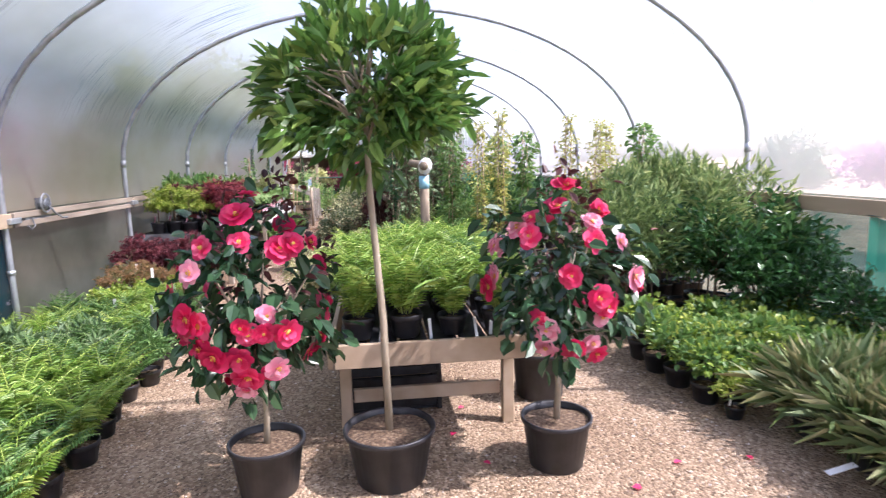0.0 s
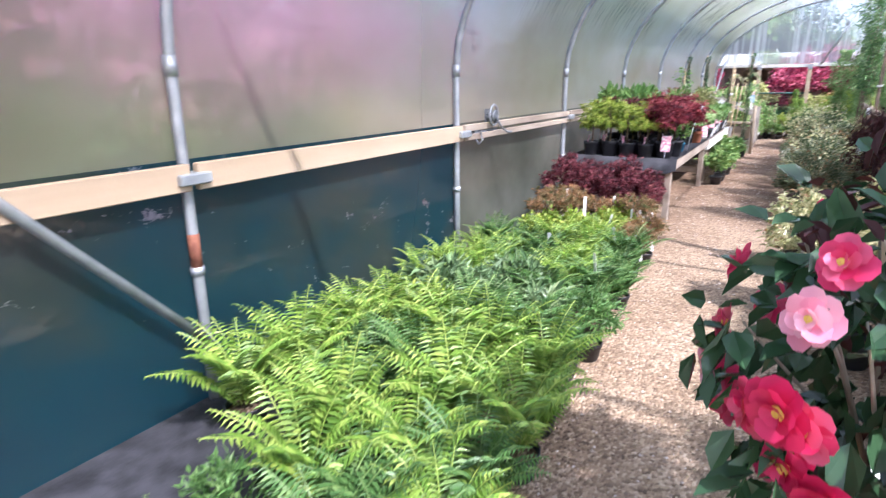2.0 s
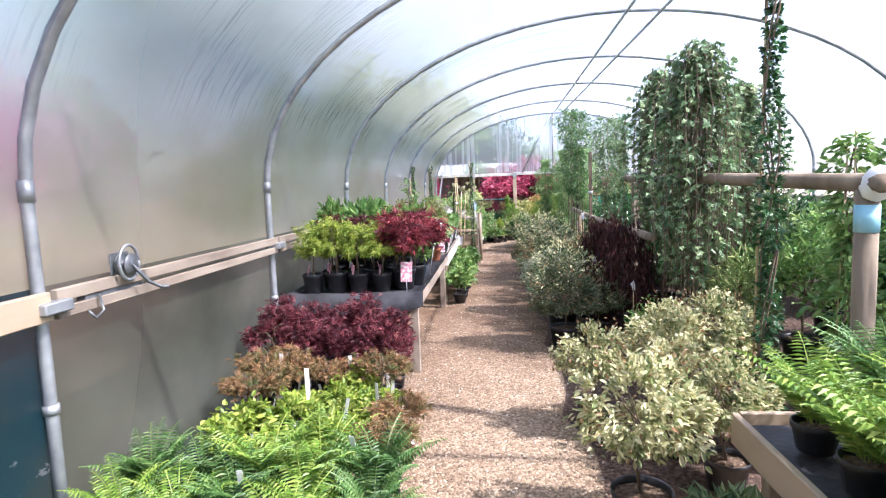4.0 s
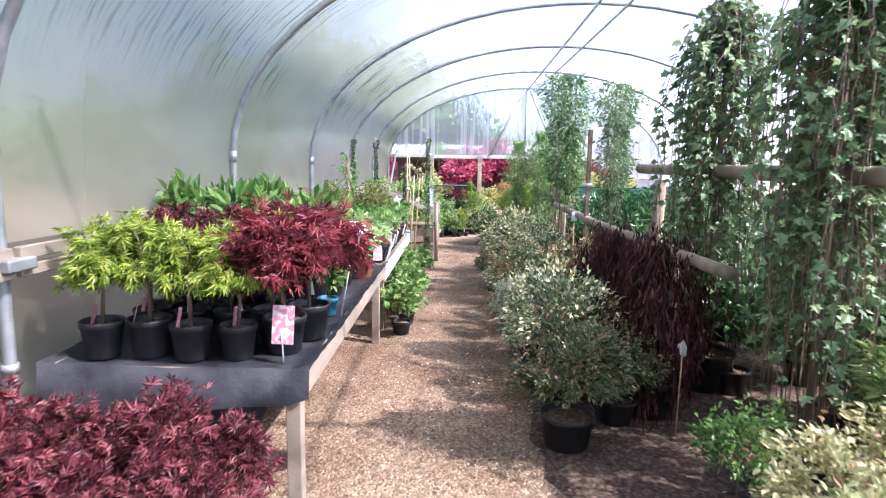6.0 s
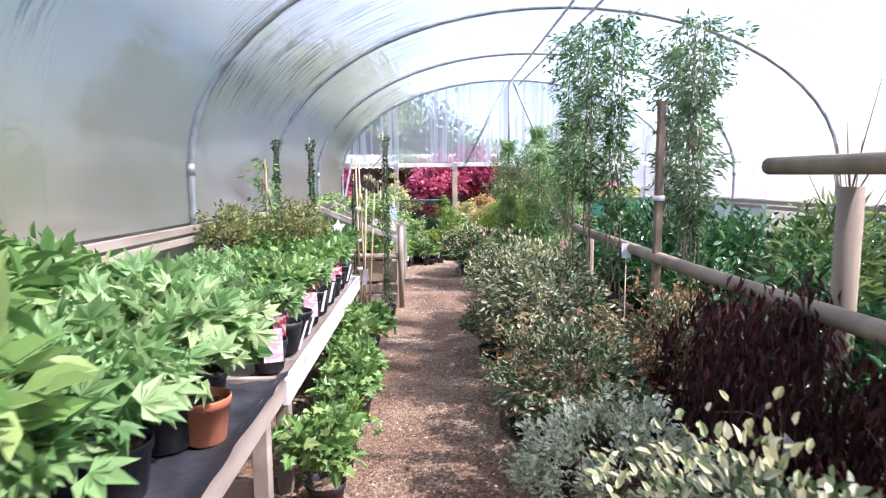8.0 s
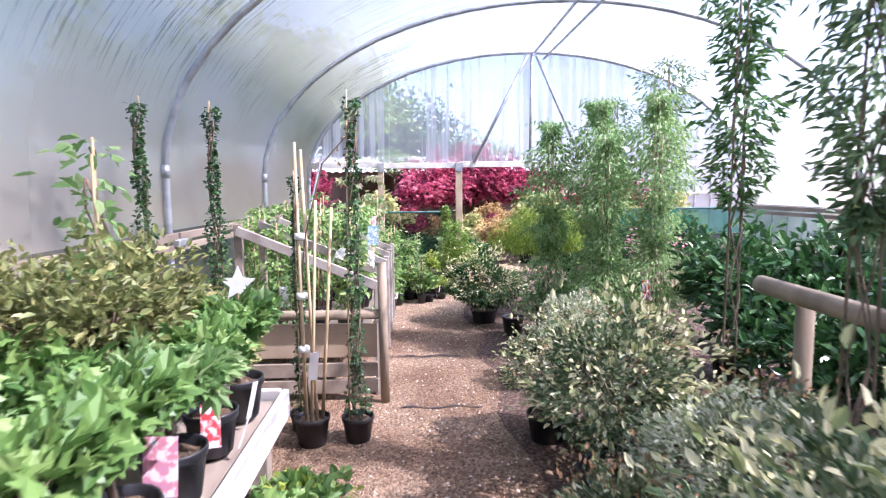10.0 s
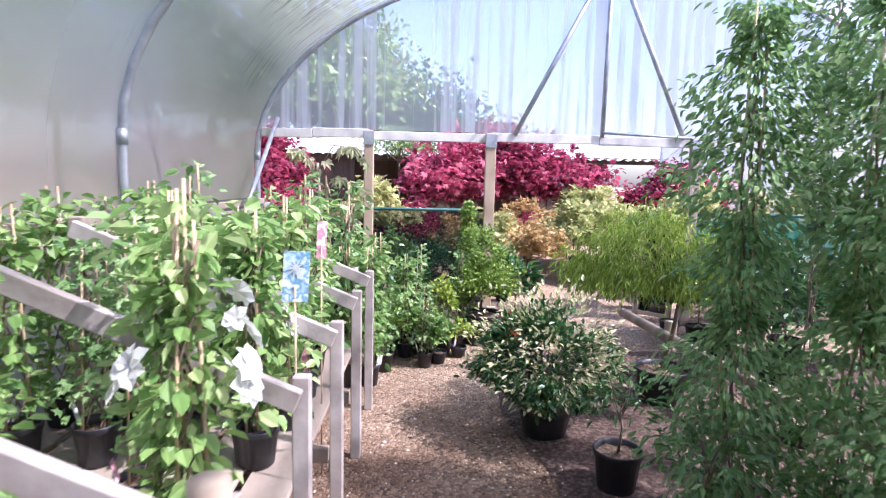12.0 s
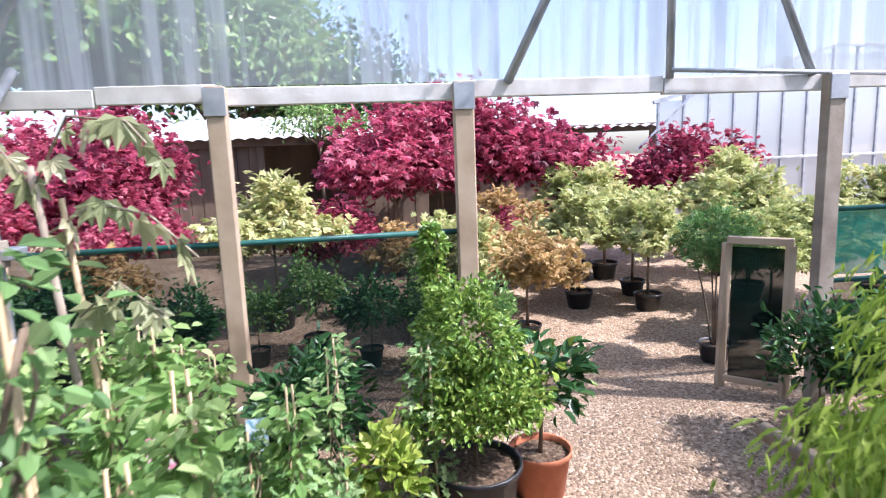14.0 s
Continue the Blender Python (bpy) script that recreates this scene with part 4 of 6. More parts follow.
def table(name, label, x0, x1, y0, y1, z, legs_y, mat, edge, cloth=None, board=0.10, top=None):
    t = thing(name, label, "bench", "plant benches")
    n = max(3, int((x1 - x0) / 0.16))
    w = (x1 - x0 - 0.06) / n
    for i in range(n):
        xa = x0 + 0.03 + w * (i + 0.5)
        part("slat", beam_between((xa, y0 + 0.045, z - 0.015), (xa, y1 - 0.045, z - 0.015), w * 0.9, 0.022), top or GREYWOOD, t)
    for xa in (x0, x1):
        part("edge_board", beam_between((xa, y0, z - board / 2 + 0.03), (xa, y1, z - board / 2 + 0.03), 0.028, board), edge, t)
    for ya in (y0, y1):
        part("edge_board", beam_between((x0 + 0.02, ya, z - board / 2 + 0.03), (x1 - 0.02, ya, z - board / 2 + 0.03), 0.028, board), edge, t)
    for ya in legs_y:
        for xa in (x0 + 0.06, x1 - 0.06):
            part("leg", beam_between((xa, ya, 0), (xa, ya, z - 0.03), 0.065, 0.065), mat, t)
        part("cross_bar", beam_between((x0 + 0.1, ya + .05, z * 0.35), (x1 - 0.1, ya + .05, z * 0.35), 0.03, 0.08), mat, t)
    if cloth:
        rng = np.random.default_rng(3)
        nx, ny = 14, 40
        verts, faces = [], []
        for j in range(ny + 2):
            for i in range(nx + 1):
                u, v = i / nx, max(0, j - 1) / ny
                xa, ya = x0 - 0.03 + (x1 - x0 + 0.06) * u, y0 - 0.035 + (y1 - y0 + 0.06) * v
                sag = 0.15 + 0.03 * math.sin(u * 5.0) if j == 0 else 0.0
                verts.append((xa + rng.normal(0, .004), ya - 0.012 * (j == 0) + rng.normal(0, .004), z + 0.036 * (i in (0, nx) or j == 1) + 0.012 + rng.normal(0, .003) - sag))
        for j in range(ny + 1):
            for i in range(nx):
                faces.append((j * (nx + 1) + i, j * (nx + 1) + i + 1, (j + 1) * (nx + 1) + i + 1, (j + 1) * (nx + 1) + i))
        mesh_part("cloth", verts, faces, BLACKCLOTH, t, "black ground-cover fabric", True)
    return t


# ---- benches, rails and racks ----
table("fern_bench", "low pale timber bench full of potted ferns", -0.34, 0.72, 5.86, 8.36, 0.57, (6.1, 8.15), PINE, PINE, board=0.13, top=BLACKCLOTH)
table("maple_bench", "weathered timber bench covered in black fabric", -3.02, -1.93, 10.68, 13.42, 0.66, (10.74, 13.3), GREYWOOD, GREYWOOD, True)
table("perennial_bench", "timber bench with a pale painted edge board", -3.02, -1.95, 13.55, 16.4, 0.60, (13.75, 16.2), GREYWOOD, WHITEWOOD, board=0.12)

p = thing("pole_rail", "grey round timber pole on posts beside the path", "rail", "pole rails")
tubes("pole", [([(0.44, 8.75, 1.50), (0.44, 11, 1.54), (0.46, 14.0, 1.57)], 0.045)], POSTWOOD, p, sides=10)
for y in (8.88, 13.4):
    tubes("post", [([(0.45, y, 0), (0.45, y, 1.47)], 0.05)], POSTWOOD, p, sides=10)
tubes("tape_band", [([(0.45, 8.88, 1.27), (0.45, 8.88, 1.40)], 0.053)], LIGHTBLUE, p, "pale blue tape band", sides=10)
lathe("cloth_wrap", [(0.001, -0.085), (0.035, -0.08), (0.062, -0.05), (0.07, 0.0), (0.06, 0.045), (0.035, 0.075), (0.001, 0.085)], TAGWHITE, p, "grey-white cloth wrap", 12).matrix_basis = pose(0.46, 8.82, 1.50, 20, 15, 0)
p = thing("pole_rail", "grey round timber pole low beside the path", "rail", "pole rails")
tubes("pole", [([(0.11, 11.3, 1.03), (0.08, 14, 1.03), (0.06, 16.3, 1.07)], 0.038)], POSTWOOD, p, sides=10)
for y in (12.2, 16.15):
    tubes("post", [([(0.155, y, 0), (0.155, y, 1.06)], 0.035)], POSTWOOD, p, sides=10)
p = thing("pole_rail", "grey round timber pole near the ground", "rail", "pole rails")
tubes("pole", [([(0.55, 17.4, 0.42), (0.40, 22.0, 0.30)], 0.04)], POSTWOOD, p, sides=10)
for y in (18.0, 21.2):
    tubes("post", [([(0.58 - (y > 20) * .1, y, 0), (0.58 - (y > 20) * .1, y, 0.42)], 0.045)], POSTWOOD, p, sides=10)

r = thing("climber_rack", "pale timber rack with sloping dividers for climbing plants", "rack")
for i in range(5):
    y = 18.0 + 0.62 * i
    part("sloping_rail", beam_between((-2.62, y, 1.20), (-1.66, y, 0.80), 0.03, 0.065), RACKWOOD, r)
    part("post", beam_between((-1.66, y + 0.045, 0.0), (-1.66, y + 0.045, 0.86), 0.05, 0.04), RACKWOOD, r)
    part("post", beam_between((-2.62, y + 0.045, 0.0), (-2.62, y + 0.045, 1.24), 0.055, 0.045), GREYWOOD, r)
    part("floor_bar", beam_between((-2.9, y + 0.09, 0.30), (-1.70, y + 0.09, 0.30), 0.04, 0.06), GREYWOOD, r)
tubes("front_pole", [([(-2.9, 17.9, 0.62), (-1.62, 17.9, 0.62)], 0.034)], POSTWOOD, r, sides=10)
tubes("corner_post", [([(-1.61, 17.88, 0), (-1.62, 17.88, 0.98)], 0.031)], POSTWOOD, r, sides=10)
for i, (z, h) in enumerate(((0.10, 0.10), (0.22, 0.10), (0.43, 0.24))):
    part("crate_board", beam_between((-2.9, 17.94, z), (-1.66, 17.94, z), 0.025, h), PINE if i == 2 else GREYWOOD, r)
for i in range(6):
    x = -2.85 + 0.2 * i
    part("slat", beam_between((x, 18.0, 0.34), (x, 20.7, 0.34), 0.17, 0.02), GREYWOOD, r)

# ---- plant kinds ----
f1 = fern(1, 15, 0.44, FERN, "bright green fern in a black plastic pot", "potted ferns")
f2 = fern(2, 18, 0.40, FERN, "bright green fern in a black plastic pot", "potted ferns")
f3 = fern(3, 22, 0.36, FERNDARK, "soft mid-green fern in a black plastic pot", "potted ferns")
soft = shrub(4, "potted_perennial", "soft fine-leaved green perennial in a black pot", "perennial", "leafy perennials", 1100, LONG, 0.048, 0.34, (0.19, 0.19, 0.16), FERNDARK, 0.28, 0.085, 0.12, clumps=44, spread=0.12)
geran = shrub(5, "potted_perennial", "fresh green lobed-leaved perennial in a black pot", "perennial", "leafy perennials", 460, IVY, 0.065, 0.9, (0.19, 0.19, 0.15), GREEN, 0.29, 0.085, 0.12, clumps=26)
greyp = shrub(6, "potted_perennial", "grey-green divided-leaved perennial in a black pot", "perennial", "leafy perennials", 520, LONG, 0.09, 0.3, (0.22, 0.22, 0.15), BLUEGREEN, 0.26, 0.09, 0.12, clumps=30)
limep = shrub(7, "potted_perennial", "yellow-green small perennial in a black pot", "perennial", "leafy perennials", 420, OVAL, 0.05, 0.6, (0.15, 0.15, 0.12), LIME, 0.24, 0.08, 0.11, clumps=26)
rustp = shrub(8, "potted_maple_seedling", "bronze young maple in a small black pot", "maple", "young maples", 460, PALM, 0.046, 1.0, (0.15, 0.15, 0.14), RUSTLEAF, 0.32, 0.075, 0.11, stem=0.4, clumps=26)
redp = shrub(9, "potted_maple_seedling", "dark red young maple in a small black pot", "maple", "young maples", 520, PALM, 0.048, 1.0, (0.15, 0.15, 0.20), MAPLEWINE, 0.38, 0.075, 0.11, stem=0.3, clumps=26)
limeacer = shrub(10, "potted_maple", "lime green Japanese maple in a black pot", "maple", "bench maples", 520, PALM, 0.062, 1.0, (0.17, 0.17, 0.20), LIME, 0.43, 0.09, 0.17, stem=0.3, clumps=30, droop=0.5, flat=0.7, spread=0.13)
redacer = shrub(11, "potted_maple", "crimson Japanese maple in a black pot", "maple", "bench maples", 900, PALM, 0.075, 1.0, (0.24, 0.24, 0.27), MAPLERED, 0.42, 0.095, 0.17, stem=0.3, clumps=34, droop=0.5)
biggeran = shrub(69, "potted_perennial", "light green lobed-leaved perennial in a black pot", "perennial", "leafy perennials", 420, BROADPALM, 0.085, 1.0, (0.20, 0.20, 0.13), LOBED, 0.31, 0.09, 0.15, clumps=26, spread=0.2)
lush = shrub(12, "potted_perennial", "tall fresh green perennial in a black pot", "perennial", "leafy perennials", 330, OVAL, 0.115, 0.4, (0.20, 0.20, 0.22), GREEN, 0.40, 0.09, 0.15, clumps=24, out=1.2)
creamshrub = shrub(13, "pieris", "cream-leaved pieris in a black pot", "shrub", "cream shrubs", 3000, OVAL, 0.042, 0.46, (0.27, 0.27, 0.30), CREAM, 0.50, 0.13, 0.20, stem=0.2, clumps=70, droop=0.25, shell=0.6, spread=0.08, flat=0.6, extra=(160, RUSTLEAF, 0.8))
pier1 = shrub(14, "pieris", "cream-edged variegated pieris in a black pot", "shrub", "variegated pieris", 3600, OVAL, 0.036, 0.46, (0.34, 0.34, 0.36), PIERIS, 0.44, 0.15, 0.20, stem=0.2, clumps=95, spread=0.075, shell=0.6, out=1.2, flat=0.6, extra=(900, CREAM, 1.1))
pier2 = shrub(15, "pieris", "variegated pieris with bronze new shoots in a black pot", "shrub", "variegated pieris", 3600, OVAL, 0.036, 0.46, (0.32, 0.32, 0.34), PIERIS2, 0.43, 0.15, 0.20, stem=0.2, clumps=95, spread=0.075, shell=0.6, out=1.2, flat=0.6, extra=(420, RUSTLEAF, 0.9))
whitepier = shrub(81, "pieris", "cream-white leaved pieris in a black pot", "shrub", "variegated pieris", 4600, OVAL, 0.032, 0.46, (0.36, 0.36, 0.34), WHITEVAR, 0.44, 0.15, 0.20, stem=0.2, clumps=80, spread=0.07, shell=0.6, out=1.0, flat=0.6)
oleander = shrub(16, "potted_oleander", "tall grey-green narrow-leaved shrub in a black pot", "shrub", "tall shrubs", 1300, LONG, 0.13, 0.2, (0.36, 0.36, 0.66), YOUNGOLE, 0.82, 0.15, 0.24, stem=0.1, clumps=44, spread=0.13, out=1.0, branches=16)
deepshrub = shrub(17, "potted_laurel", "dark glossy evergreen shrub in a black pot", "shrub", "tall shrubs", 1100, OVAL, 0.10, 0.42, (0.38, 0.38, 0.56), DEEP, 0.68, 0.15, 0.24, stem=0.1, clumps=44, spread=0.14, branches=16)
midshrub = shrub(18, "potted_shrub", "mid-green bushy shrub in a black pot", "shrub", "tall shrubs", 1300, OVAL, 0.07, 0.5, (0.36, 0.36, 0.54), GREEN, 0.66, 0.15, 0.24, stem=0.1, clumps=44, spread=0.14, branches=16)
lowgreen = shrub(19, "potted_groundcover", "low fresh green plant in a black pot", "perennial", "low plants", 420, OVAL, 0.055, 0.6, (0.18, 0.18, 0.13), GREEN, 0.25, 0.09, 0.13, clumps=30, extra=(120, LIME, 0.9))
grass = blades(20, "straw and grey-green tufted grass in a black pot", "tufted grasses", 320, 0.40, STRAW)
darkacer = shrub(21, "weeping_maple", "dark red-brown weeping maple in a black pot", "maple", "weeping maples", 3400, LONG, 0.07, 0.2, (0.30, 0.30, 0.50), MAPLEDARK, 0.53, 0.15, 0.22, stem=0.5, clumps=90, droop=2.2, spread=0.12, shell=0.6, out=0.5, flat=1.0)
upright1 = climber(22, "trained_climber", "yellow-green climber tied to tall canes in a pot", "climber", "tall climbers", 2.05, 0.2, 1250, OVAL, 0.045, 0.5, YELLOWGREEN, canes=2, taper=0.2)
upright2 = climber(23, "trained_climber", "green climber tied to tall canes in a pot", "climber", "tall climbers", 1.85, 0.28, 1100, OVAL, 0.075, 0.5, GREEN, canes=3)
tall1 = climber(24, "tall_climber", "tall narrow-leaved evergreen climber tied to a dark stake", "climber", "tall climbers", 2.65, 0.16, 1900, LONG, 0.062, 0.34, BLUEGREEN, canes=2, z0=1.3, taper=-1.3, canemat=BARK)
tall2 = climber(25, "tall_climber", "tall sparse climber tied to a brown stake", "climber", "tall climbers", 2.75, 0.14, 1600, LONG, 0.06, 0.36, MIDLEAF, canes=2, z0=1.35, taper=-1.2, canemat=BARK)
hop = climber(26, "leafy_climber", "dense fresh green climber hanging over its canes", "climber", "tall climbers", 2.25, 0.42, 6000, OVAL, 0.044, 0.45, LOBED, canes=3, z0=0.2, taper=0.2, droop=1.4)
ivypillar = climber(27, "ivy_pillar", "slim pillar of small-leaved ivy on a cane", "ivy", "ivy pillars", 1.95, 0.075, 1500, IVY, 0.026, 0.9, DEEP, 0.09, 0.15, 1, 0.15, 0.3)
clem = climber(28, "potted_clematis", "young green clematis on bamboo canes in a pot", "climber", "clematis", 1.0, 0.20, 330, OVAL, 0.066, 0.62, CLEMLEAF, 0.08, 0.16, 2, 0.2, 0.3)
clem2 = climber(29, "potted_clematis", "mid-green clematis on tall bamboo canes in a pot", "climber", "clematis", 1.15, 0.17, 240, OVAL, 0.058, 0.55, LOBED, 0.08, 0.16, 2, 0.25, 0.2)
clem3 = climber(30, "potted_clematis", "mid-green clematis on bamboo canes in a pot", "climber", "clematis", 0.85, 0.17, 320, IVY, 0.045, 0.8, LOBED, 0.08, 0.16, 2, 0.18, 0.2)

for k, (p, mat) in enumerate(((clem, TAGWHITE), (clem2, TAGPINK), (clem3, TAGWHITE), (limep, TAGWHITE), (rustp, TAGWHITE), (redp, TAGWHITE), (limeacer, TAGPINK))):
    tag_part(p, (0.055, -0.045, 0.15 if k < 3 else 0.12), 0.022 if k > 2 else 0.045, 0.13 if k > 2 else 0.09, mat, 40 * k, 14)
edge1 = shrub(61, "labelled_perennial", "lobed-leaved perennial in a black pot with a picture label", "perennial", "labelled perennials", 260, BROADPALM, 0.072, 1.0, (0.14, 0.14, 0.09), LOBED, 0.33, 0.085, 0.15, clumps=22, stem=0.1)
tag_part(edge1, (0.02, -0.115, 0.07), 0.085, 0.15, TAGPINK, 4, -8, label="picture label with a pink bloom")
edge2 = shrub(62, "labelled_perennial", "lobed-leaved perennial in a black pot with a red label", "perennial", "labelled perennials", 210, IVY, 0.068, 0.9, (0.14, 0.14, 0.09), GREEN, 0.33, 0.085, 0.15, clumps=22, stem=0.1)
tag_part(edge2, (-0.01, -0.110, 0.06), 0.06, 0.14, TAGRED, -10, -8, label="red and white label")
tag_part(edge2, (0.075, -0.08, 0.03), 0.02, 0.15, TAGWHITE, 60, 20)
olive = shrub(80, "potted_shrub", "olive green young shrub in a black pot", "shrub", "bench shrubs", 900, OVAL, 0.042, 0.5, (0.21, 0.21, 0.27), OLIVE, 0.40, 0.09, 0.15, clumps=34, stem=0.1, spread=0.14)
bigtag = thing("label_stake", "large picture label standing among the maples", "label", at=(-2.06, 10.80, 0.675))
tag_part(bigtag, (0, 0, 0.09), 0.10, 0.17, TAGPINK, -6, -10, name="card")
tubes("stake", [([(0, 0.012, 0.0), (0, 0.0, 0.14)], 0.004)], TAGWHITE, bigtag)
whitetag = thing("round_label", "round white label on a thin stick", "label", at=(-1.945, 11.52, 0.705))
lathe("disc", [(0.001, -0.002), (0.073, -0.002), (0.075, 0.0), (0.073, 0.002), (0.001, 0.002)], TAGWHITE, whitetag, sides=24).matrix_basis = pose(0.085, -0.02, 0.47, 75, 0, 10)
tubes("stick", [([(0, 0.01, 0.0), (0.08, -0.012, 0.43)], 0.004)], TAGWHITE, whitetag)
bluepot = shrub(63, "potted_perennial", "leafy green perennial in a blue plastic pot", "perennial", "", 200, OVAL, 0.08, 0.45, (0.13, 0.13, 0.12), GREEN, 0.26, 0.075, 0.13, clumps=18, potmat=BLUEPLASTIC)
place(bluepot, -2.05, 11.66, 0.678, 0.8)
terrapot = shrub(64, "potted_perennial", "leafy green perennial in a terracotta pot", "perennial", "", 200, OVAL, 0.08, 0.45, (0.14, 0.14, 0.12), GREEN, 0.28, 0.08, 0.15, clumps=18, potmat=TERRACOTTA)
place(terrapot, -2.03, 12.85, 0.678)

# ---- bed of ferns and small pots along the side ----
for j in range(17):
    y = 4.55 + 0.285 * j
    edge = -1.52 - 0.06 * (y - 4.5)
    for i in range(5):
        x = edge - 0.10 - 0.285 * i + RNG.uniform(-.05, .05)
        if x < -3.0 or (y < 5.5 and x < -2.18 - 0.25 * (y - 4.5)):
            continue
        yy = y + RNG.uniform(-.05, .05)
        if y < 5.3:
            k = soft if RNG.random() < 0.4 else f3
        elif y < 6.6:
            k = RNG.choice((f1, f2, f1, f3)) if i > 0 else RNG.choice((f3, f1))
        elif y < 7.5:
            k = RNG.choice((greyp, f3, f3, soft)) if i < 3 else RNG.choice((greyp, limep, f2))
        elif y < 8.6:
            k = RNG.choice((f1, f2, f3, f3))
        else:
            k = RNG.choice((limep, rustp, limep, f2))
        place(k, x, yy, 0, RNG.uniform(0.85, 1.15))
for j in range(4):
    for i in range(5):
        k = (limep, rustp, redp, redp)[j] if RNG.random() < 0.75 else (rustp, limep, redp, redp)[j]
        place(k, -2.08 - 0.21 * i + RNG.uniform(-.03, .03), 9.5 + 0.27 * j, 0, RNG.uniform(0.85, 1.1) + 0.07 * j)

# ---- on the fabric-covered bench ----
TB = 0.678
for i in range(4):
    place(limeacer, -2.88 + 0.2 * i, 10.84 + 0.03 * (i % 2), TB, RNG.uniform(0.92, 1.08))
    place(limeacer, -2.80 + 0.2 * i, 11.12, TB, RNG.uniform(0.92, 1.05))
for x, y in ((-2.10, 10.98), (-2.22, 11.38), (-2.04, 11.2)):
    place(redacer, x, y, TB, RNG.uniform(0.92, 1.05))
for x, y in ((-2.88, 11.42), (-2.64, 11.45), (-2.9, 11.7), (-2.62, 11.72), (-2.2, 11.66)):
    place(redp, x, y, TB, RNG.uniform(0.95, 1.1))
for x, y in ((-2.9, 11.95), (-2.66, 11.92), (-2.42, 11.7), (-2.2, 11.95), (-2.45, 12.0)):
    place(lush, x, y, TB, RNG.uniform(0.95, 1.15))
for j in range(4):
    for i in range(4):
        place(lush if i < 2 else biggeran, -2.92 + 0.26 * i, 12.2 + 0.31 * j, TB, RNG.uniform(0.9, 1.15))

# ---- on the pale-edged bench ----
for j in range(9):
    for i in range(4):
        if i == 3:
            place((edge1, edge2, edge2)[j % 3], -2.07, 13.75 + 0.30 * j, 0.612, RNG.uniform(0.95, 1.1), RNG.uniform(-15, 25))
            continue
        place(biggeran if j < 6 else RNG.choice((olive, geran, olive)), -2.88 + 0.25 * i, 13.75 + 0.30 * j, 0.612, RNG.uniform(0.72, 0.92) + 0.2 * (j > 5))
for j in range(8):
    place(RNG.choice((geran, lowgreen, geran)), -1.80 + RNG.uniform(-.04, .04), 13.6 + 0.36 * j, 0, RNG.uniform(0.9, 1.15))
for x, y, s in ((-1.74, 17.28, 1.02), (-2.55, 17.4, 1.0), (-2.1, 17.45, 0.8), (-2.87, 17.2, 1.0)):
    place(ivypillar, x, y, 0, s)
for x, y in ((-2.85, 16.7), (-2.5, 16.72), (-2.62, 17.05)):
    place(RNG.choice((olive, clem2, olive)), x, y, 0, 1.5)

# ---- on the rack and beyond it ----
for j in range(8):
    for i in range(4):
        if j < 3 and (i + j) % 2:
            continue
        place(RNG.choice((clem, clem2, clem, clem3)), -2.78 + 0.28 * i + RNG.uniform(-.05, .05), 18.15 + 0.33 * j, 0.355, RNG.uniform(0.8, 1.0))
for j in range(5):
    for i in range(5):
        place(RNG.choice((clem, clem3, clem3, geran)), -2.85 + 0.30 * i + RNG.uniform(-.05, .05), 20.95 + 0.31 * j, 0, RNG.uniform(0.75, 1.0))

# ---- bench of ferns ----
for j in range(8):
    for i in range(4):
        place(RNG.choice((f1, f2, f3, f1)), -0.19 + 0.26 * i, 6.02 + 0.29 * j, 0.585, RNG.uniform(0.9, 1.15))

# ---- the three standards ----
camellia(41, "camellia standard with red and pink blooms in a black pot", -0.63, 5.56, 1.38, 46, 0.12)
camellia(42, "camellia standard with pink blooms in a black pot", 0.79, 5.58, 1.38, 32, 0.45)
rng = np.random.default_rng(43)
bay = thing("bay_standard", "bay tree standard with a bare stem in a black pot", "tree", at=(-0.05, 5.58, 0))
pot(bay, 0.215, 0.27, sides=32)
tubes("stem", [([(0, 0, 0.2), (-0.01, 0, 0.8), (-0.05, 0, 1.45), (-0.05, 0, 1.75)], [0.02, 0.018, 0.016, 0.012])], PALEBARK, bay)
tagged(tubes("branchwork", limbs(rng, (-0.05, 0, 1.3), (-0.05, 0, 1.85), (0.42, 0.42, 0.38), 22, 0.008), PALEBARK, bay), kind="stuff")
foliage("crown", crown(rng, 2400, 90, OVAL, 0.115, 0.34, (-0.04, 0, 1.86), (0.43, 0.43, 0.37), -0.35, 0.09, 0.4, 1.1, 0.6, 0.0), BAY, bay)

# ---- beds on the other side ----
for x, y, s in ((-0.68, 8.48, 1.0), (-0.18, 8.85, 0.85), (-0.70, 9.55, 0.85), (-0.22, 9.7, 0.95), (-0.3, 9.2, 0.85), (0.1, 9.8, 1.0), (-0.05, 10.2, 0.85), (0.32, 10.35, 0.9)):
    place(creamshrub, x, y, 0, s)
place(greyp, -0.42, 8.1, 0, 0.9)
place(oleander, 0.62, 10.65, 0, 0.62)
place(midshrub, -0.05, 10.75, 0, 0.5)
for x, y, k in ((1.15, 9.45, upright1), (1.42, 9.6, upright1), (2.2, 9.5, upright1), (2.5, 9.35, upright1), (1.8, 9.95, upright2), (0.85, 9.7, upright2), (2.85, 9.9, upright1), (1.5, 10.2, upright2), (3.05, 9.4, upright2)):
    place(k, x, y, 0, RNG.uniform(0.95, 1.05))
for i in range(16):
    place(oleander, min(3.2, 2.05 + 0.36 * (i % 4) + 0.24 * (i // 4)) + RNG.uniform(-.1, .1), 7.6 + 0.5 * (i // 4), 0, RNG.uniform(0.75, 0.95) + 0.03 * (i // 4))
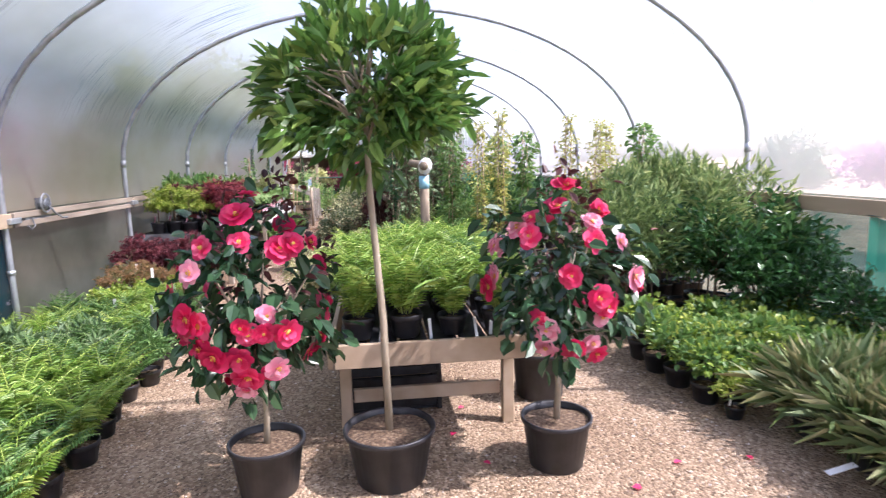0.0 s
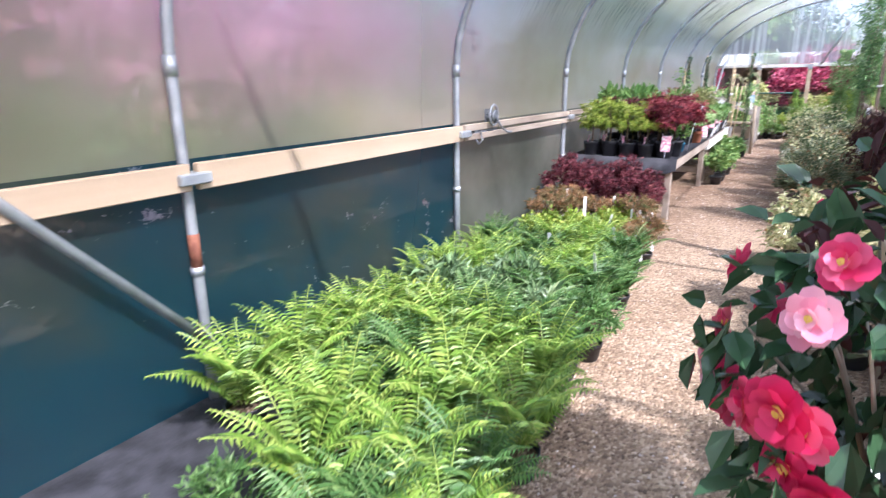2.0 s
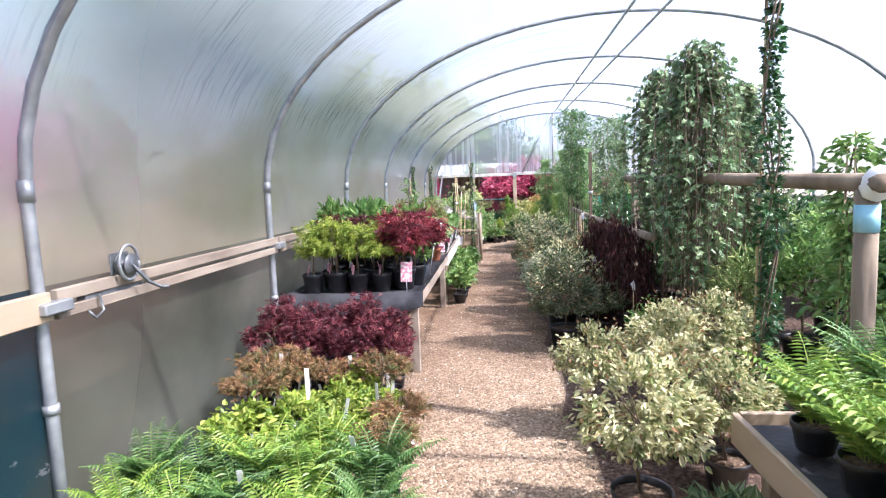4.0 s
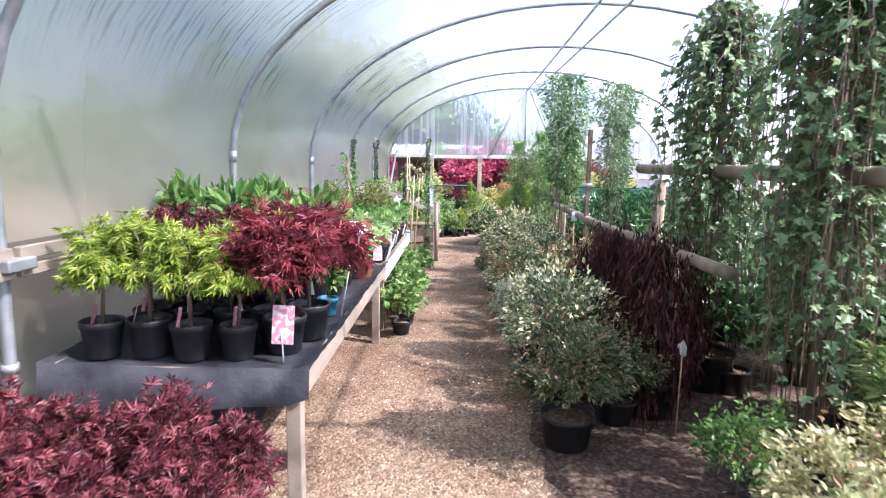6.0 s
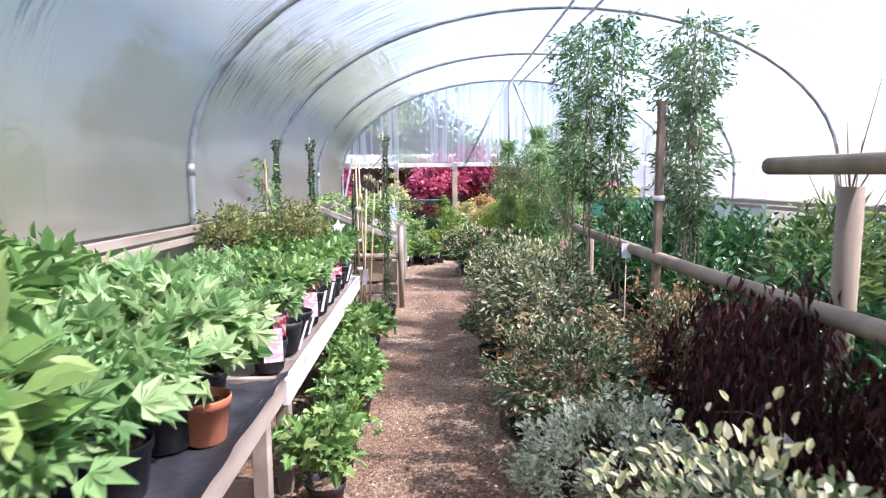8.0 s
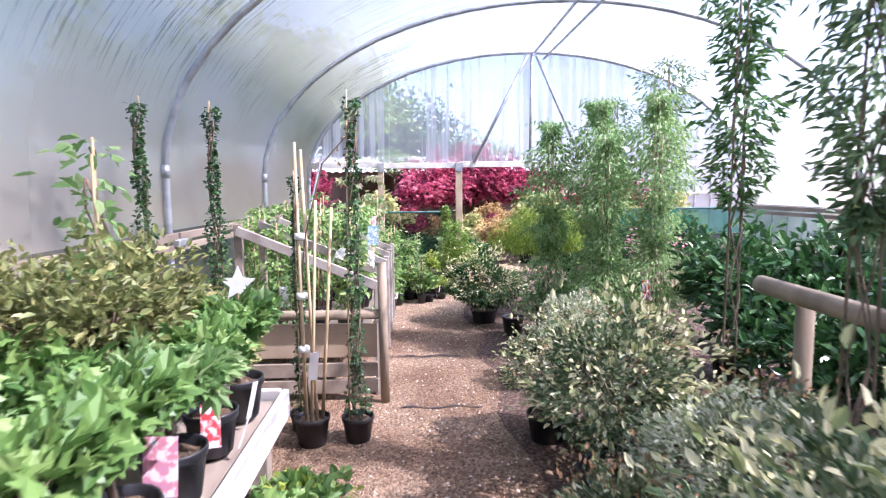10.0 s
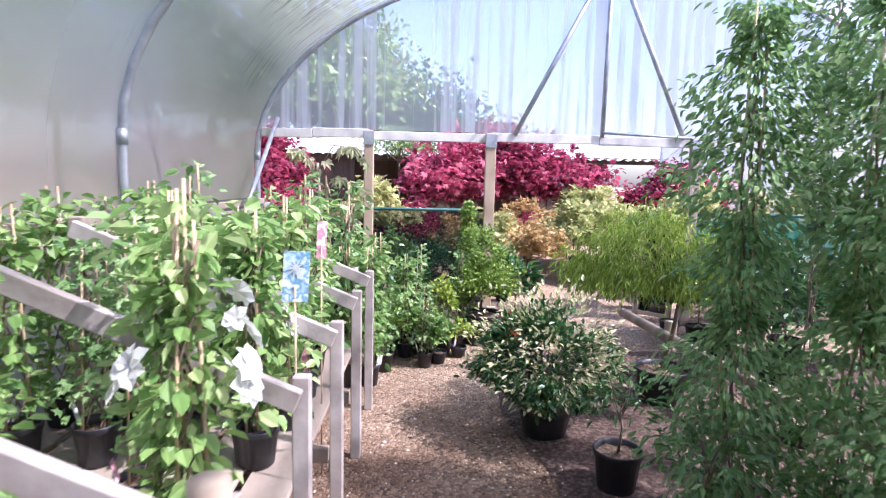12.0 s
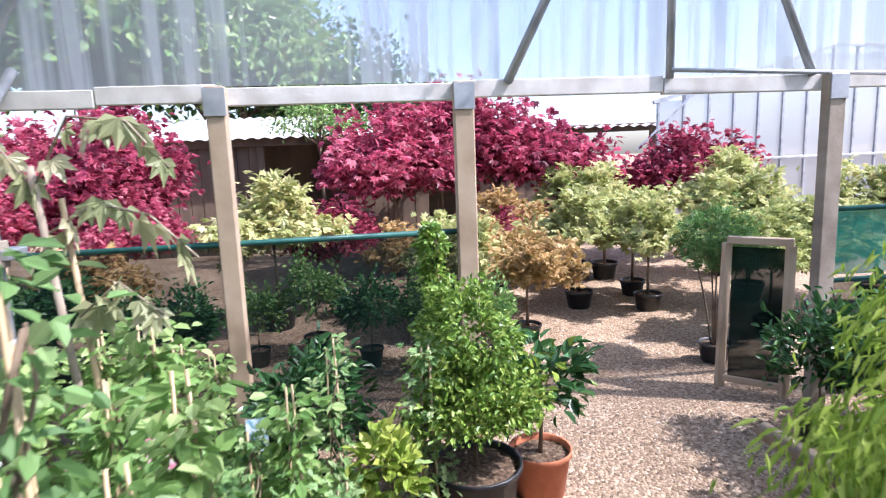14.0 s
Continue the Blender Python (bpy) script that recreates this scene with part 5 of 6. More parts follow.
for i in range(6):
    place(deepshrub, 2.75 + 0.3 * (i % 3), 7.35 + 0.5 * (i // 3), 0, RNG.uniform(0.8, 1.0))
for i in range(20):
    place(lowgreen, 1.95 + 0.28 * (i % 5) + RNG.uniform(-.04, .04), 6.15 + 0.28 * (i // 5), 0, RNG.uniform(0.9, 1.2))
for i in range(18):
    place(grass, 2.25 + 0.30 * (i % 4) + RNG.uniform(-.05, .05), 4.2 + 0.36 * (i // 4), 0, RNG.uniform(0.85, 1.1))

# variegated shrubs beside the path
for x, y, s, k in ((-0.66, 11.45, 1.0, pier2), (-0.30, 11.78, 0.82, pier2), (-0.60, 12.20, 1.08, pier1), (-0.66, 12.95, 0.95, whitepier), (-0.30, 12.62, 0.8, pier2), (-0.62, 13.70, 1.12, pier2),
                   (-0.72, 14.35, 0.85, pier2), (-0.46, 14.98, 1.25, pier1), (-0.78, 15.62, 0.8, pier2), (-0.32, 15.75, 1.0, whitepier), (-0.50, 16.40, 1.15, pier1),
                   (0.02, 16.15, 0.9, pier2), (-0.28, 17.05, 1.0, pier2), (-0.62, 17.20, 0.85, pier1)):
    place(k, x, y, 0, s)
for x, y, s in ((-0.04, 11.92, 1.15), (0.06, 12.5, 1.05), (0.02, 13.1, 1.1), (0.1, 13.75, 0.95)):
    place(darkacer, x, y, 0, s)

bronze = shrub(82, "pieris", "pieris covered in bronze new shoots in a black pot", "shrub", "variegated pieris", 2600, OVAL, 0.034, 0.46, (0.30, 0.30, 0.33), PIERIS2, 0.45, 0.15, 0.20, stem=0.2, clumps=80, spread=0.075, shell=0.6, out=1.2, flat=0.5, extra=(2200, RUSTLEAF, 0.9))
place(bronze, 0.02, 14.15, 0, 1.1)
place(bronze, -0.30, 13.98, 0, 0.75)

# weeping ivy over poles
rng = np.random.default_rng(60)
iv = thing("weeping_ivy", "tall ivy trailing down from its poles", "ivy", at=(0.38, 11.0, 0))
pot(iv, 0.2, 0.28)
tubes("pole", [([(0, 0, 0.1), (0, 0, 2.6)], 0.02)], POSTWOOD, iv)
pos, al, vines = [], [], []
for k in range(120):
    a, reach = rng.uniform(0, 6.28), rng.uniform(0.06, 0.42) * (1.0 if k % 3 else 0.5)
    z1, z0 = rng.uniform(2.35, 2.72) - reach * 0.35, rng.uniform(0.12, 1.2)
    line = [(0, 0, z1 - 0.05)]
    for q in range(9):
        u = q / 8
        line.append((math.cos(a) * reach * min(1, 0.62 + u * 1.6) + rng.normal(0, .015), math.sin(a) * reach * min(1, 0.62 + u * 1.6) + rng.normal(0, .015), z1 - (z1 - z0) * u ** 1.2))
    vines.append((line, 0.003))
    for q in range(26):
        u = rng.random() * 8
        i = int(u)
        p0, p1 = np.array(line[i + 0]), np.array(line[i + 1])
        pos.append(p0 + (p1 - p0) * (u - i) + rng.normal(0, .02, 3))
        al.append((math.cos(a) + rng.normal(0, .6), math.sin(a) + rng.normal(0, .6), -0.7))
foliage("foliage", leaves(IVY, pos, al, 0.062 * rng.uniform(0.6, 1.2, len(pos)), 0.9, rng, 0.6), BLUEGREEN, iv)
tagged(tubes("vine", vines, BARK, iv, sides=3), kind="stuff")
place(ivypillar, 0.18, 9.25, 0, 1.42)
copy_thing(iv, pose(0.50, 12.42, 0, 0, 0, 120) @ Matrix.Scale(1.02, 4))
copy_thing(iv, pose(0.95, 11.5, 0, 0, 0, 40) @ Matrix.Scale(0.9, 4))

# tall plants and shrubs behind the poles
for x, y, k in ((-0.02, 15.65, tall1), (0.0, 15.05, tall2), (0.30, 14.5, tall1), (0.62, 15.3, tall1), (0.9, 16.3, tall2), (0.05, 16.5, tall2)):
    place(k, x, y, 0, RNG.uniform(0.92, 1.05))
st = thing("dark_stake", "dark square timber stake among the climbers", "stake")
tubes("tie", [([(0.07, 14.45, 1.38), (0.07, 14.45, 1.41)], 0.036)], TAGWHITE, st, "white tie", sides=8)
part("stake", beam_between((0.07, 14.45, 0), (0.07, 14.45, 1.96), 0.042, 0.042), BARK, st)
for i in range(34):
    x = 1.15 + 0.55 * (i % 4) + RNG.uniform(-.15, .15)
    y = 10.6 + 0.95 * (i // 4) + RNG.uniform(-.2, .2)
    place(RNG.choice((deepshrub, oleander, midshrub, deepshrub)), x, y, 0, RNG.uniform(0.8, 1.1))
for i in range(11):
    place(deepshrub, 0.66 + RNG.uniform(-.08, .08), 12.3 + 0.5 * i, 0, RNG.uniform(0.75, 0.9))
for x, y, s in ((-0.15, 19.2, 0.92), (0.25, 19.1, 1.0), (0.62, 18.7, 1.0), (0.2, 18.7, 0.85)):
    place(hop, x, y, 0, s)
for x, y, s in ((1.0, 19.4, 1.0), (0.75, 20.1, 0.9)):
    place(tall1, x, y, 0, s)
place(whitepier, -0.22, 18.15, 0, 0.9)
place(pier1, 0.15, 17.75, 0, 0.8)
round_bush = shrub(50, "round_evergreen", "round dark evergreen with cream flower buds in a black pot", "shrub", "", 4600, OVAL, 0.046, 0.45, (0.38, 0.38, 0.36), DEEP, 0.37, 0.15, 0.17, stem=0.2, clumps=110, spread=0.08, shell=0.55, flat=0.7, extra=(1500, CREAM, 0.9))
place(round_bush, -0.64, 20.2, 0, 1.0)

# yellow-green weeping maple
rng = np.random.default_rng(51)
wm = thing("weeping_maple", "lime green weeping maple on a dark bare trunk", "maple", at=(0.22, 20.7, 0))
pot(wm, 0.17, 0.24)
tubes("trunk", [([(0, 0, 0.2), (0.06, 0, 0.5), (0.12, 0, 0.95)], [0.016, 0.014, 0.012])], BARK, wm)
tagged(tubes("branchwork", limbs(rng, (0.05, 0, 0.6), (-0.05, 0, 0.98), (0.5, 0.45, 0.2), 18, 0.007), BARK, wm), kind="stuff")
foliage("crown", crown(rng, 9000, 140, LONG, 0.058, 0.2, (-0.10, 0, 0.84), (0.52, 0.5, 0.42), 1.4, 0.12, 0.5, 0.6, 0.6, 0.5), WEEP, wm)

# pots by the door
boxcone = shrub(52, "box_cone", "clipped box cone in a large black pot", "shrub", "", 6500, OVAL, 0.028, 0.6, (0.29, 0.29, 0.27), BOXLEAF, 0.48, 0.19, 0.27, stem=0.2, clumps=120, spread=0.10, shell=0.35)
foliage("top_foliage", crown(np.random.default_rng(520), 3800, 70, OVAL, 0.028, 0.6, (0, 0, 0.80), (0.19, 0.19, 0.26), 0.0, 0.10, 0.35), BOXLEAF, boxcone)
place(boxcone, -0.84, 22.05, 0, 1.0)
place(climber(53, "potted_climber", "slim box spire in a pot", "shrub", "", 1.22, 0.2, 2600, OVAL, 0.034, 0.6, BOXLEAF, 0.1, 0.15, 1, 0.25, 0.75), -0.95, 22.35, 0)
sk = shrub(54, "potted_skimmia", "glossy evergreen with yellow shoots in a terracotta pot", "shrub", "", 420, OVAL, 0.085, 0.45, (0.20, 0.20, 0.30), DEEP, 0.48, 0.135, 0.22, stem=0.2, clumps=24, potmat=TERRACOTTA, extra=(60, LIME, 0.9))
place(sk, -0.52, 22.2, 0)
place(clem3, -1.03, 21.98, 0, 0.95)
lp = shrub(55, "potted_perennial", "pale green upright shrub in a small black pot", "perennial", "", 240, OVAL, 0.07, 0.5, (0.13, 0.13, 0.2), LIME, 0.42, 0.085, 0.16, stem=0.1, clumps=20)
place(lp, -1.18, 21.72, 0)
for x, y, k, s in ((-1.32, 21.35, clem3, 0.75), (-1.48, 21.6, clem, 0.8), (-1.38, 21.95, clem2, 0.75), (-1.62, 21.25, clem3, 0.9), (-1.22, 21.45, geran, 0.8), (-1.6, 21.9, geran, 1.0), (-1.05, 21.62, limep, 0.8)):
    place(k, x, y, 0, s)
place(deepshrub, -1.5, 22.2, 0, 0.65)

# roses and a leaning framed panel on the far side of the doorway
for x, y, s in ((0.98, 22.38, 0.62), (1.12, 22.1, 0.72), (1.15, 21.75, 0.8), (1.6, 21.6, 0.85), (1.2, 21.1, 0.75), (1.75, 22.3, 0.8), (2.3, 21.5, 0.9)):
    place(deepshrub, x, y, 0, s)
g = thing("framed_panel", "black mesh gate in a pine frame standing open at the doorway", "panel")
part("upright", beam_between((0.93, 23.14, 0), (0.95, 23.14, 0.92), 0.05, 0.04), PINE, g)
part("upright", beam_between((1.19, 22.90, 0), (1.19, 22.90, 0.92), 0.05, 0.04), PINE, g)
part("top_bar", beam_between((0.945, 23.13, 0.94), (1.20, 22.89, 0.94), 0.045, 0.045), PINE, g)
part("bottom_bar", beam_between((0.945, 23.13, 0.06), (1.20, 22.89, 0.06), 0.04, 0.04), PINE, g)
part("mesh_sheet", beam_between((0.965, 23.11, 0.49), (1.17, 22.92, 0.49), 0.012, 0.82), NETTING, g)

# ---- outside beyond the doorway ----
ORANGE = leaf_material("yellow_orange_leaf", ((0.0, (0.20, 0.18, 0.05)), (0.5, (0.46, 0.30, 0.12)), (1.0, (0.68, 0.50, 0.24))), 0.5, 0.42)
pale = tree(70, "potted_maple", "pale yellow-green maple tree in a black pot", 1.2, 0.76, (0.52, 0.52, 0.42), 2300, PALELEAF, 0.018, BROADPALM, 0.075, 1.0, 34, group="yard maples", potr=0.14, category="maple")
orange = tree(71, "potted_maple", "yellow-orange maple tree in a black pot", 1.2, 0.74, (0.48, 0.48, 0.44), 2200, ORANGE, 0.018, BROADPALM, 0.07, 1.0, 34, group="yard maples", potr=0.14, category="maple")
slim = tree(78, "potted_maple", "green multi-stemmed maple in a black pot by the gate", 1.2, 1.05, (0.42, 0.42, 0.50), 1500, FERNDARK, 0.012, PALM, 0.075, 1.0, 36, group="yard maples", potr=0.15, category="maple")
for k in range(4):
    tubes("stem", [([(0.03 * math.cos(k * 1.6), 0.03 * math.sin(k * 1.6), 0.17), (0.10 * math.cos(k * 1.6), 0.10 * math.sin(k * 1.6), 0.6), (0.22 * math.cos(k * 1.6), 0.22 * math.sin(k * 1.6), 1.1)], [0.011, 0.009, 0.005])], BARK, slim, sides=6)
for x, y, s, k in ((0.76, 25.19, 0.95, pale), (1.47, 25.54, 0.9, pale), (1.52, 26.4, 1.1, pale), (2.4, 25.0, 1.05, pale), (-0.2, 25.0, 0.85, orange), (0.3, 26.2, 1.0, orange), (1.9, 24.0, 0.85, pale), (1.2, 26.6, 1.1, pale),
                   (2.9, 26.2, 1.2, pale), (3.4, 24.6, 1.1, pale), (-2.1, 25.2, 1.15, pale), (-0.9, 25.3, 0.8, orange), (1.15, 23.55, 0.72, slim), (-3.3, 24.4, 0.8, orange), (0.0, 24.3, 0.8, orange), (1.35, 24.95, 0.9, pale), (2.6, 24.3, 0.85, pale), (-0.55, 24.6, 0.85, pale)):
    place(k, x, y, 0, s)
for i in range(10):
    place(RNG.choice((midshrub, deepshrub)), -4.2 + 0.42 * i, 24.0 + RNG.uniform(-.2, .4), 0, RNG.uniform(0.5, 0.75))
red1 = tree(72, "red_maple", "large crimson Japanese maple tree", 2.4, 1.30, (1.35, 0.9, 0.84), 6800, MAPLEBRIGHT, 0.05, BROADPALM, 0.10, 1.0, 110, group="crimson maples")
red2 = tree(73, "red_maple", "large crimson Japanese maple tree", 2.4, 1.32, (1.22, 0.9, 0.84), 6200, MAPLEBRIGHT, 0.05, BROADPALM, 0.10, 1.0, 100, group="crimson maples")
for x, y, s, k in ((-4.2, 27.0, 1.0, red1), (-0.9, 27.3, 1.0, red2), (0.5, 27.6, 1.05, red1), (3.1, 27.4, 0.82, red2), (0.2, 25.9, 0.42, red1), (-1.6, 26.0, 0.5, red2), (-5.8, 27.5, 1.0, red2), (-3.7, 26.0, 0.62, red1), (-0.2, 28.3, 1.15, red2), (1.3, 26.9, 0.55, red1), (-4.9, 25.6, 0.7, red2)):
    place(k, x, y, 0, s)
gt = tree(74, "garden_tree", "slim green tree before the shed", 3, 2.0, (0.8, 0.7, 0.5), 1500, GREEN, 0.03, LONG, 0.09, 0.5, 50, group="garden trees")
place(gt, -1.9, 28.6, 0, 1.0)

SHEDWOOD = mottled("brown_shed_timber", 4, ((0.3, (0.07, 0.05, 0.035)), (0.7, (0.16, 0.11, 0.075))), 0.85, 0, 0.3, 0.004, (1, 1, 0.2), 40)
ROOFING = mottled("pale_corrugated_roof", 3, ((0.3, (0.45, 0.46, 0.46)), (0.7, (0.62, 0.63, 0.63))), 0.5, 0.2, 0.1)
sh = thing("shed", "brown timber shed with a pale corrugated roof", "shed")
for a, b in (((-5.2, 30.0), (-3.0, 30.08)), ((-1.4, 30.0), (-0.2, 30.08)), ((0.5, 30.0), (2.6, 30.08))):
    n = int((b[0] - a[0]) / 0.2)
    for i in range(n):
        x = a[0] + (b[0] - a[0]) * i / n
        bm = bmesh.new()
        box(bm, (x, a[1] + 0.006 * (i % 2), 0), (x + (b[0] - a[0]) / n - 0.008, b[1], 1.85), 0.004)
        part("wall_board", bm, SHEDWOOD, sh)
bm = bmesh.new()
box(bm, (-5.2, 32.6, 0), (2.6, 32.7, 1.9), 0.01)
part("back_wall", bm, SHEDWOOD, sh)
part("eave_board", beam_between((-5.4, 29.9, 1.86), (4.0, 29.9, 1.92), 0.04, 0.14), SHEDWOOD, sh)
for x in (-3.0, -1.4, 3.9):
    part("post", beam_between((x, 29.95, 0), (x, 29.95, 1.85), 0.1, 0.1), SHEDWOOD, sh)
n = 190
verts = [(-5.6 + 9.8 * i / n, y, z + 0.02 * math.sin(i * 2 * math.pi / 4)) for y, z in ((29.7, 1.93), (32.9, 2.5)) for i in range(n + 1)]
mesh_part("roof", verts, [(i, i + 1, n + 2 + i, n + 1 + i) for i in range(n)], ROOFING, sh, "pale corrugated sheet roof", True)

# lower panes greyer than the upper ones: their shade is put into the colour
GLASS_SHADED = sheet_material("greenhouse_shaded_pane", 0.1, ((0.3, (0.42, 0.44, 0.44)), (0.7, (0.58, 0.60, 0.60))), 1.2, None, 0.08, 0.05)
GLASS = sheet_material("greenhouse_glass", 0.25, ((0.3, (0.6, 0.66, 0.68)), (0.7, (0.75, 0.8, 0.82))), 0.8, None, 0.1, 0.15)
gh = thing("greenhouse", "white-glazed greenhouse with dark slim glazing bars", "greenhouse")
for i in range(15):
    x, z1 = 3.3 + 0.42 * i, 2.25 + 0.11 * min(i, 7)
    part("glazing_bar", beam_between((x, 28.6, 0.0), (x, 28.6, z1), 0.04, 0.05), STEEL, gh)
    if i < 14:
        for z0, z2, mat in ((0.0, 1.28, GLASS_SHADED), (1.32, 2.25 + 0.11 * min(i, 6), GLASS)):
            mesh_part("pane", [(x + .025, 28.6, z0), (x + .395, 28.6, z0), (x + .395, 28.6, z2), (x + .025, 28.6, z2)], [(0, 1, 2, 3)], mat, gh)
part("gable_bar", beam_between((3.2, 28.57, 2.22), (6.3, 28.57, 3.05), 0.05, 0.06), STEEL, gh)
part("gable_bar", beam_between((6.3, 28.57, 3.05), (9.3, 28.57, 2.9), 0.05, 0.06), STEEL, gh)
part("sill", beam_between((3.2, 28.58, 1.30), (9.3, 28.58, 1.30), 0.04, 0.04), STEEL, gh)
part("diagonal_bar", beam_between((2.9, 28.5, 1.5), (3.9, 28.5, 2.4), 0.03, 0.03), STEEL, gh)

# ---- shrubs and trees outside the tunnel sides ----
MAUVE = leaf_material("mauve_blossom", ((0.0, (0.24, 0.07, 0.20)), (0.6, (0.46, 0.16, 0.36)), (1.0, (0.66, 0.34, 0.52))), 0.6, 0.3)
hedge_m = tree(75, "rhododendron", "mauve-flowering rhododendron outside the tunnel", 3, 1.7, (1.5, 1.2, 1.1), 6000, MAUVE, 0.06, OVAL, 0.11, 0.6, 80, group="outer shrubs")
hedge_g = tree(76, "outer_shrub", "dark green shrub outside the tunnel", 3, 1.5, (1.5, 1.2, 1.2), 6000, DEEP, 0.06, OVAL, 0.11, 0.6, 80, group="outer shrubs")
hedge_l = tree(77, "outer_shrub", "green leafy shrub outside the tunnel", 3, 1.7, (1.5, 1.2, 1.3), 6000, GREEN, 0.06, OVAL, 0.11, 0.6, 80, group="outer shrubs")
for x, y, s, k in ((-5.25, 3.0, 1.1, hedge_m), (-5.25, 5.2, 1.1, hedge_m), (-4.95, 7.4, 0.92, hedge_m), (-5.15, 9.4, 1.0, hedge_m), (-7.6, 8.0, 1.2, hedge_m), (-4.6, 2.4, 0.6, hedge_g), (-4.6, 4.2, 0.62, hedge_g), (-4.55, 6.2, 0.6, hedge_g), (-4.55, 8.2, 0.55, hedge_g), (-6.6, 10.6, 0.7, hedge_l), (-7.2, 13.2, 0.7, hedge_l), (-5.6, 15.6, 0.8, hedge_l),
                   (-6.8, 18.2, 0.75, hedge_l), (-6.2, 21.0, 0.8, hedge_g), (-5.5, 0.5, 1.1, hedge_g), (-9.5, 9, 1.3, hedge_l), (-9.5, 16, 1.3, hedge_l), (-9, 2, 1.3, hedge_g),
                   (-4.2, 35.0, 2.2, hedge_l), (-7.5, 34.0, 2.4, hedge_l), (-2.2, 36.5, 1.9, hedge_g), (-5.6, 37.0, 2.6, hedge_g), (1.0, 37.5, 1.2, hedge_l), (-10.0, 31.0, 2.0, hedge_l), (7.6, 10.0, 0.75, hedge_m), (8.0, 13.5, 0.7, hedge_g), (7.4, 17.5, 0.7, hedge_g)):
    place(k, x, y, 0, s)

# ---- fallen petals and loose pebbles ----
for i in range(9):
    rp = np.random.default_rng(200 + i)
    v, f = leaves(OVAL, [(0, 0, 0.006)], [(1, rp.normal(0, .4), 0.1)], 0.045, 0.8, rp, 0.1)
    pt = mesh_part("fallen_petal", v, f, PETAL)
    pt.matrix_basis = pose(0.9 + rp.normal(0, 0.5), 5.3 + rp.normal(0, 0.45), 0.004, 0, 0, rp.uniform(0, 360))
    tagged(pt, "fallen pink camellia petal lying on the gravel", "petal", "fallen petals")
rp = np.random.default_rng(300)
n = 14000
px, py = rp.uniform(-2.1, 1.9, n), rp.uniform(3.4, 26.0, n) ** 1.0
s = rp.uniform(0.004, 0.012, (n, 1, 1))
T = np.array(((1, 0, 0), (0, 1, 0), (-1, 0, 0), (0, -1, 0), (0, 0, .7), (0, 0, -.5)))
J = T[None] * s * rp.uniform(0.6, 1.3, (n, 6, 3)) + np.stack((px, py, np.full(n, 0.003)), 1)[:, None]
F8 = ((0, 1, 4), (1, 2, 4), (2, 3, 4), (3, 0, 4), (1, 0, 5), (2, 1, 5), (3, 2, 5), (0, 3, 5))
STONE = leaf_material("gravel_stone", ((0.0, (0.16, 0.11, 0.08)), (0.5, (0.38, 0.29, 0.22)), (1.0, (0.66, 0.58, 0.50))), 0.85, 0.0, 0.0)
peb = mesh_part("pebbles", J.reshape(-1, 3), [tuple(i * 6 + k for k in f) for i in range(n) for f in F8], STONE)
tagged(peb, "loose brown and cream gravel stones", "gravel", kind="stuff")

# ---- mulched bed under the shrubs ----
MULCH = mottled("dark_bark_mulch", 45, ((0.3, (0.035, 0.02, 0.014)), (0.5, (0.11, 0.065, 0.045)), (0.7, (0.26, 0.18, 0.13))), 0.95, 0, 0.9, 0.015)
rp = np.random.default_rng(310)
ny = 60
verts, faces = [], []
for j in range(ny + 1):
    y = 8.75 + 13.0 * j / ny
    x0 = -0.80 + 0.06 * math.sin(j * 0.9) + rp.normal(0, 0.02)
    for i in range(9):
        u = i / 8
        verts.append((x0 + (3.45 - x0) * u ** 1.6, y + rp.normal(0, 0.03), 0.003 + (0.006 + rp.uniform(0, 0.010)) * (0 < i) * (0 < j)))
for j in range(ny):
    for i in range(8):
        faces.append((j * 9 + i, j * 9 + i + 1, (j + 1) * 9 + i + 1, (j + 1) * 9 + i))
bed = mesh_part("mulch_bed", verts, faces, MULCH)
tagged(bed, "dark brown bark mulch under the shrubs", "mulch", kind="structure")

# ---- climber on leaning stakes near the start ----
cl = climber(65, "staked_climber", "sparse young climber tied to leaning pale stakes", "climber", "", 2.1, 0.22, 210, OVAL, 0.075, 0.55, CLEMLEAF, 0.13, 0.2, 3, 0.3, -0.4, lean=-0.35)
for k, z in enumerate((1.22, 0.72, 0.46)):
    tag_part(cl, (-0.10 - 0.05 * k, -0.05, z), 0.075, 0.09, TEALPLASTIC if k != 1 else TAGWHITE, 30 + 25 * k, 20, label="teal plastic tag" if k != 1 else "white tag")
place(cl, -2.52, 4.45, 0, 1.0, 20)
place(clem2, -2.75, 4.2, 0, 1.3)

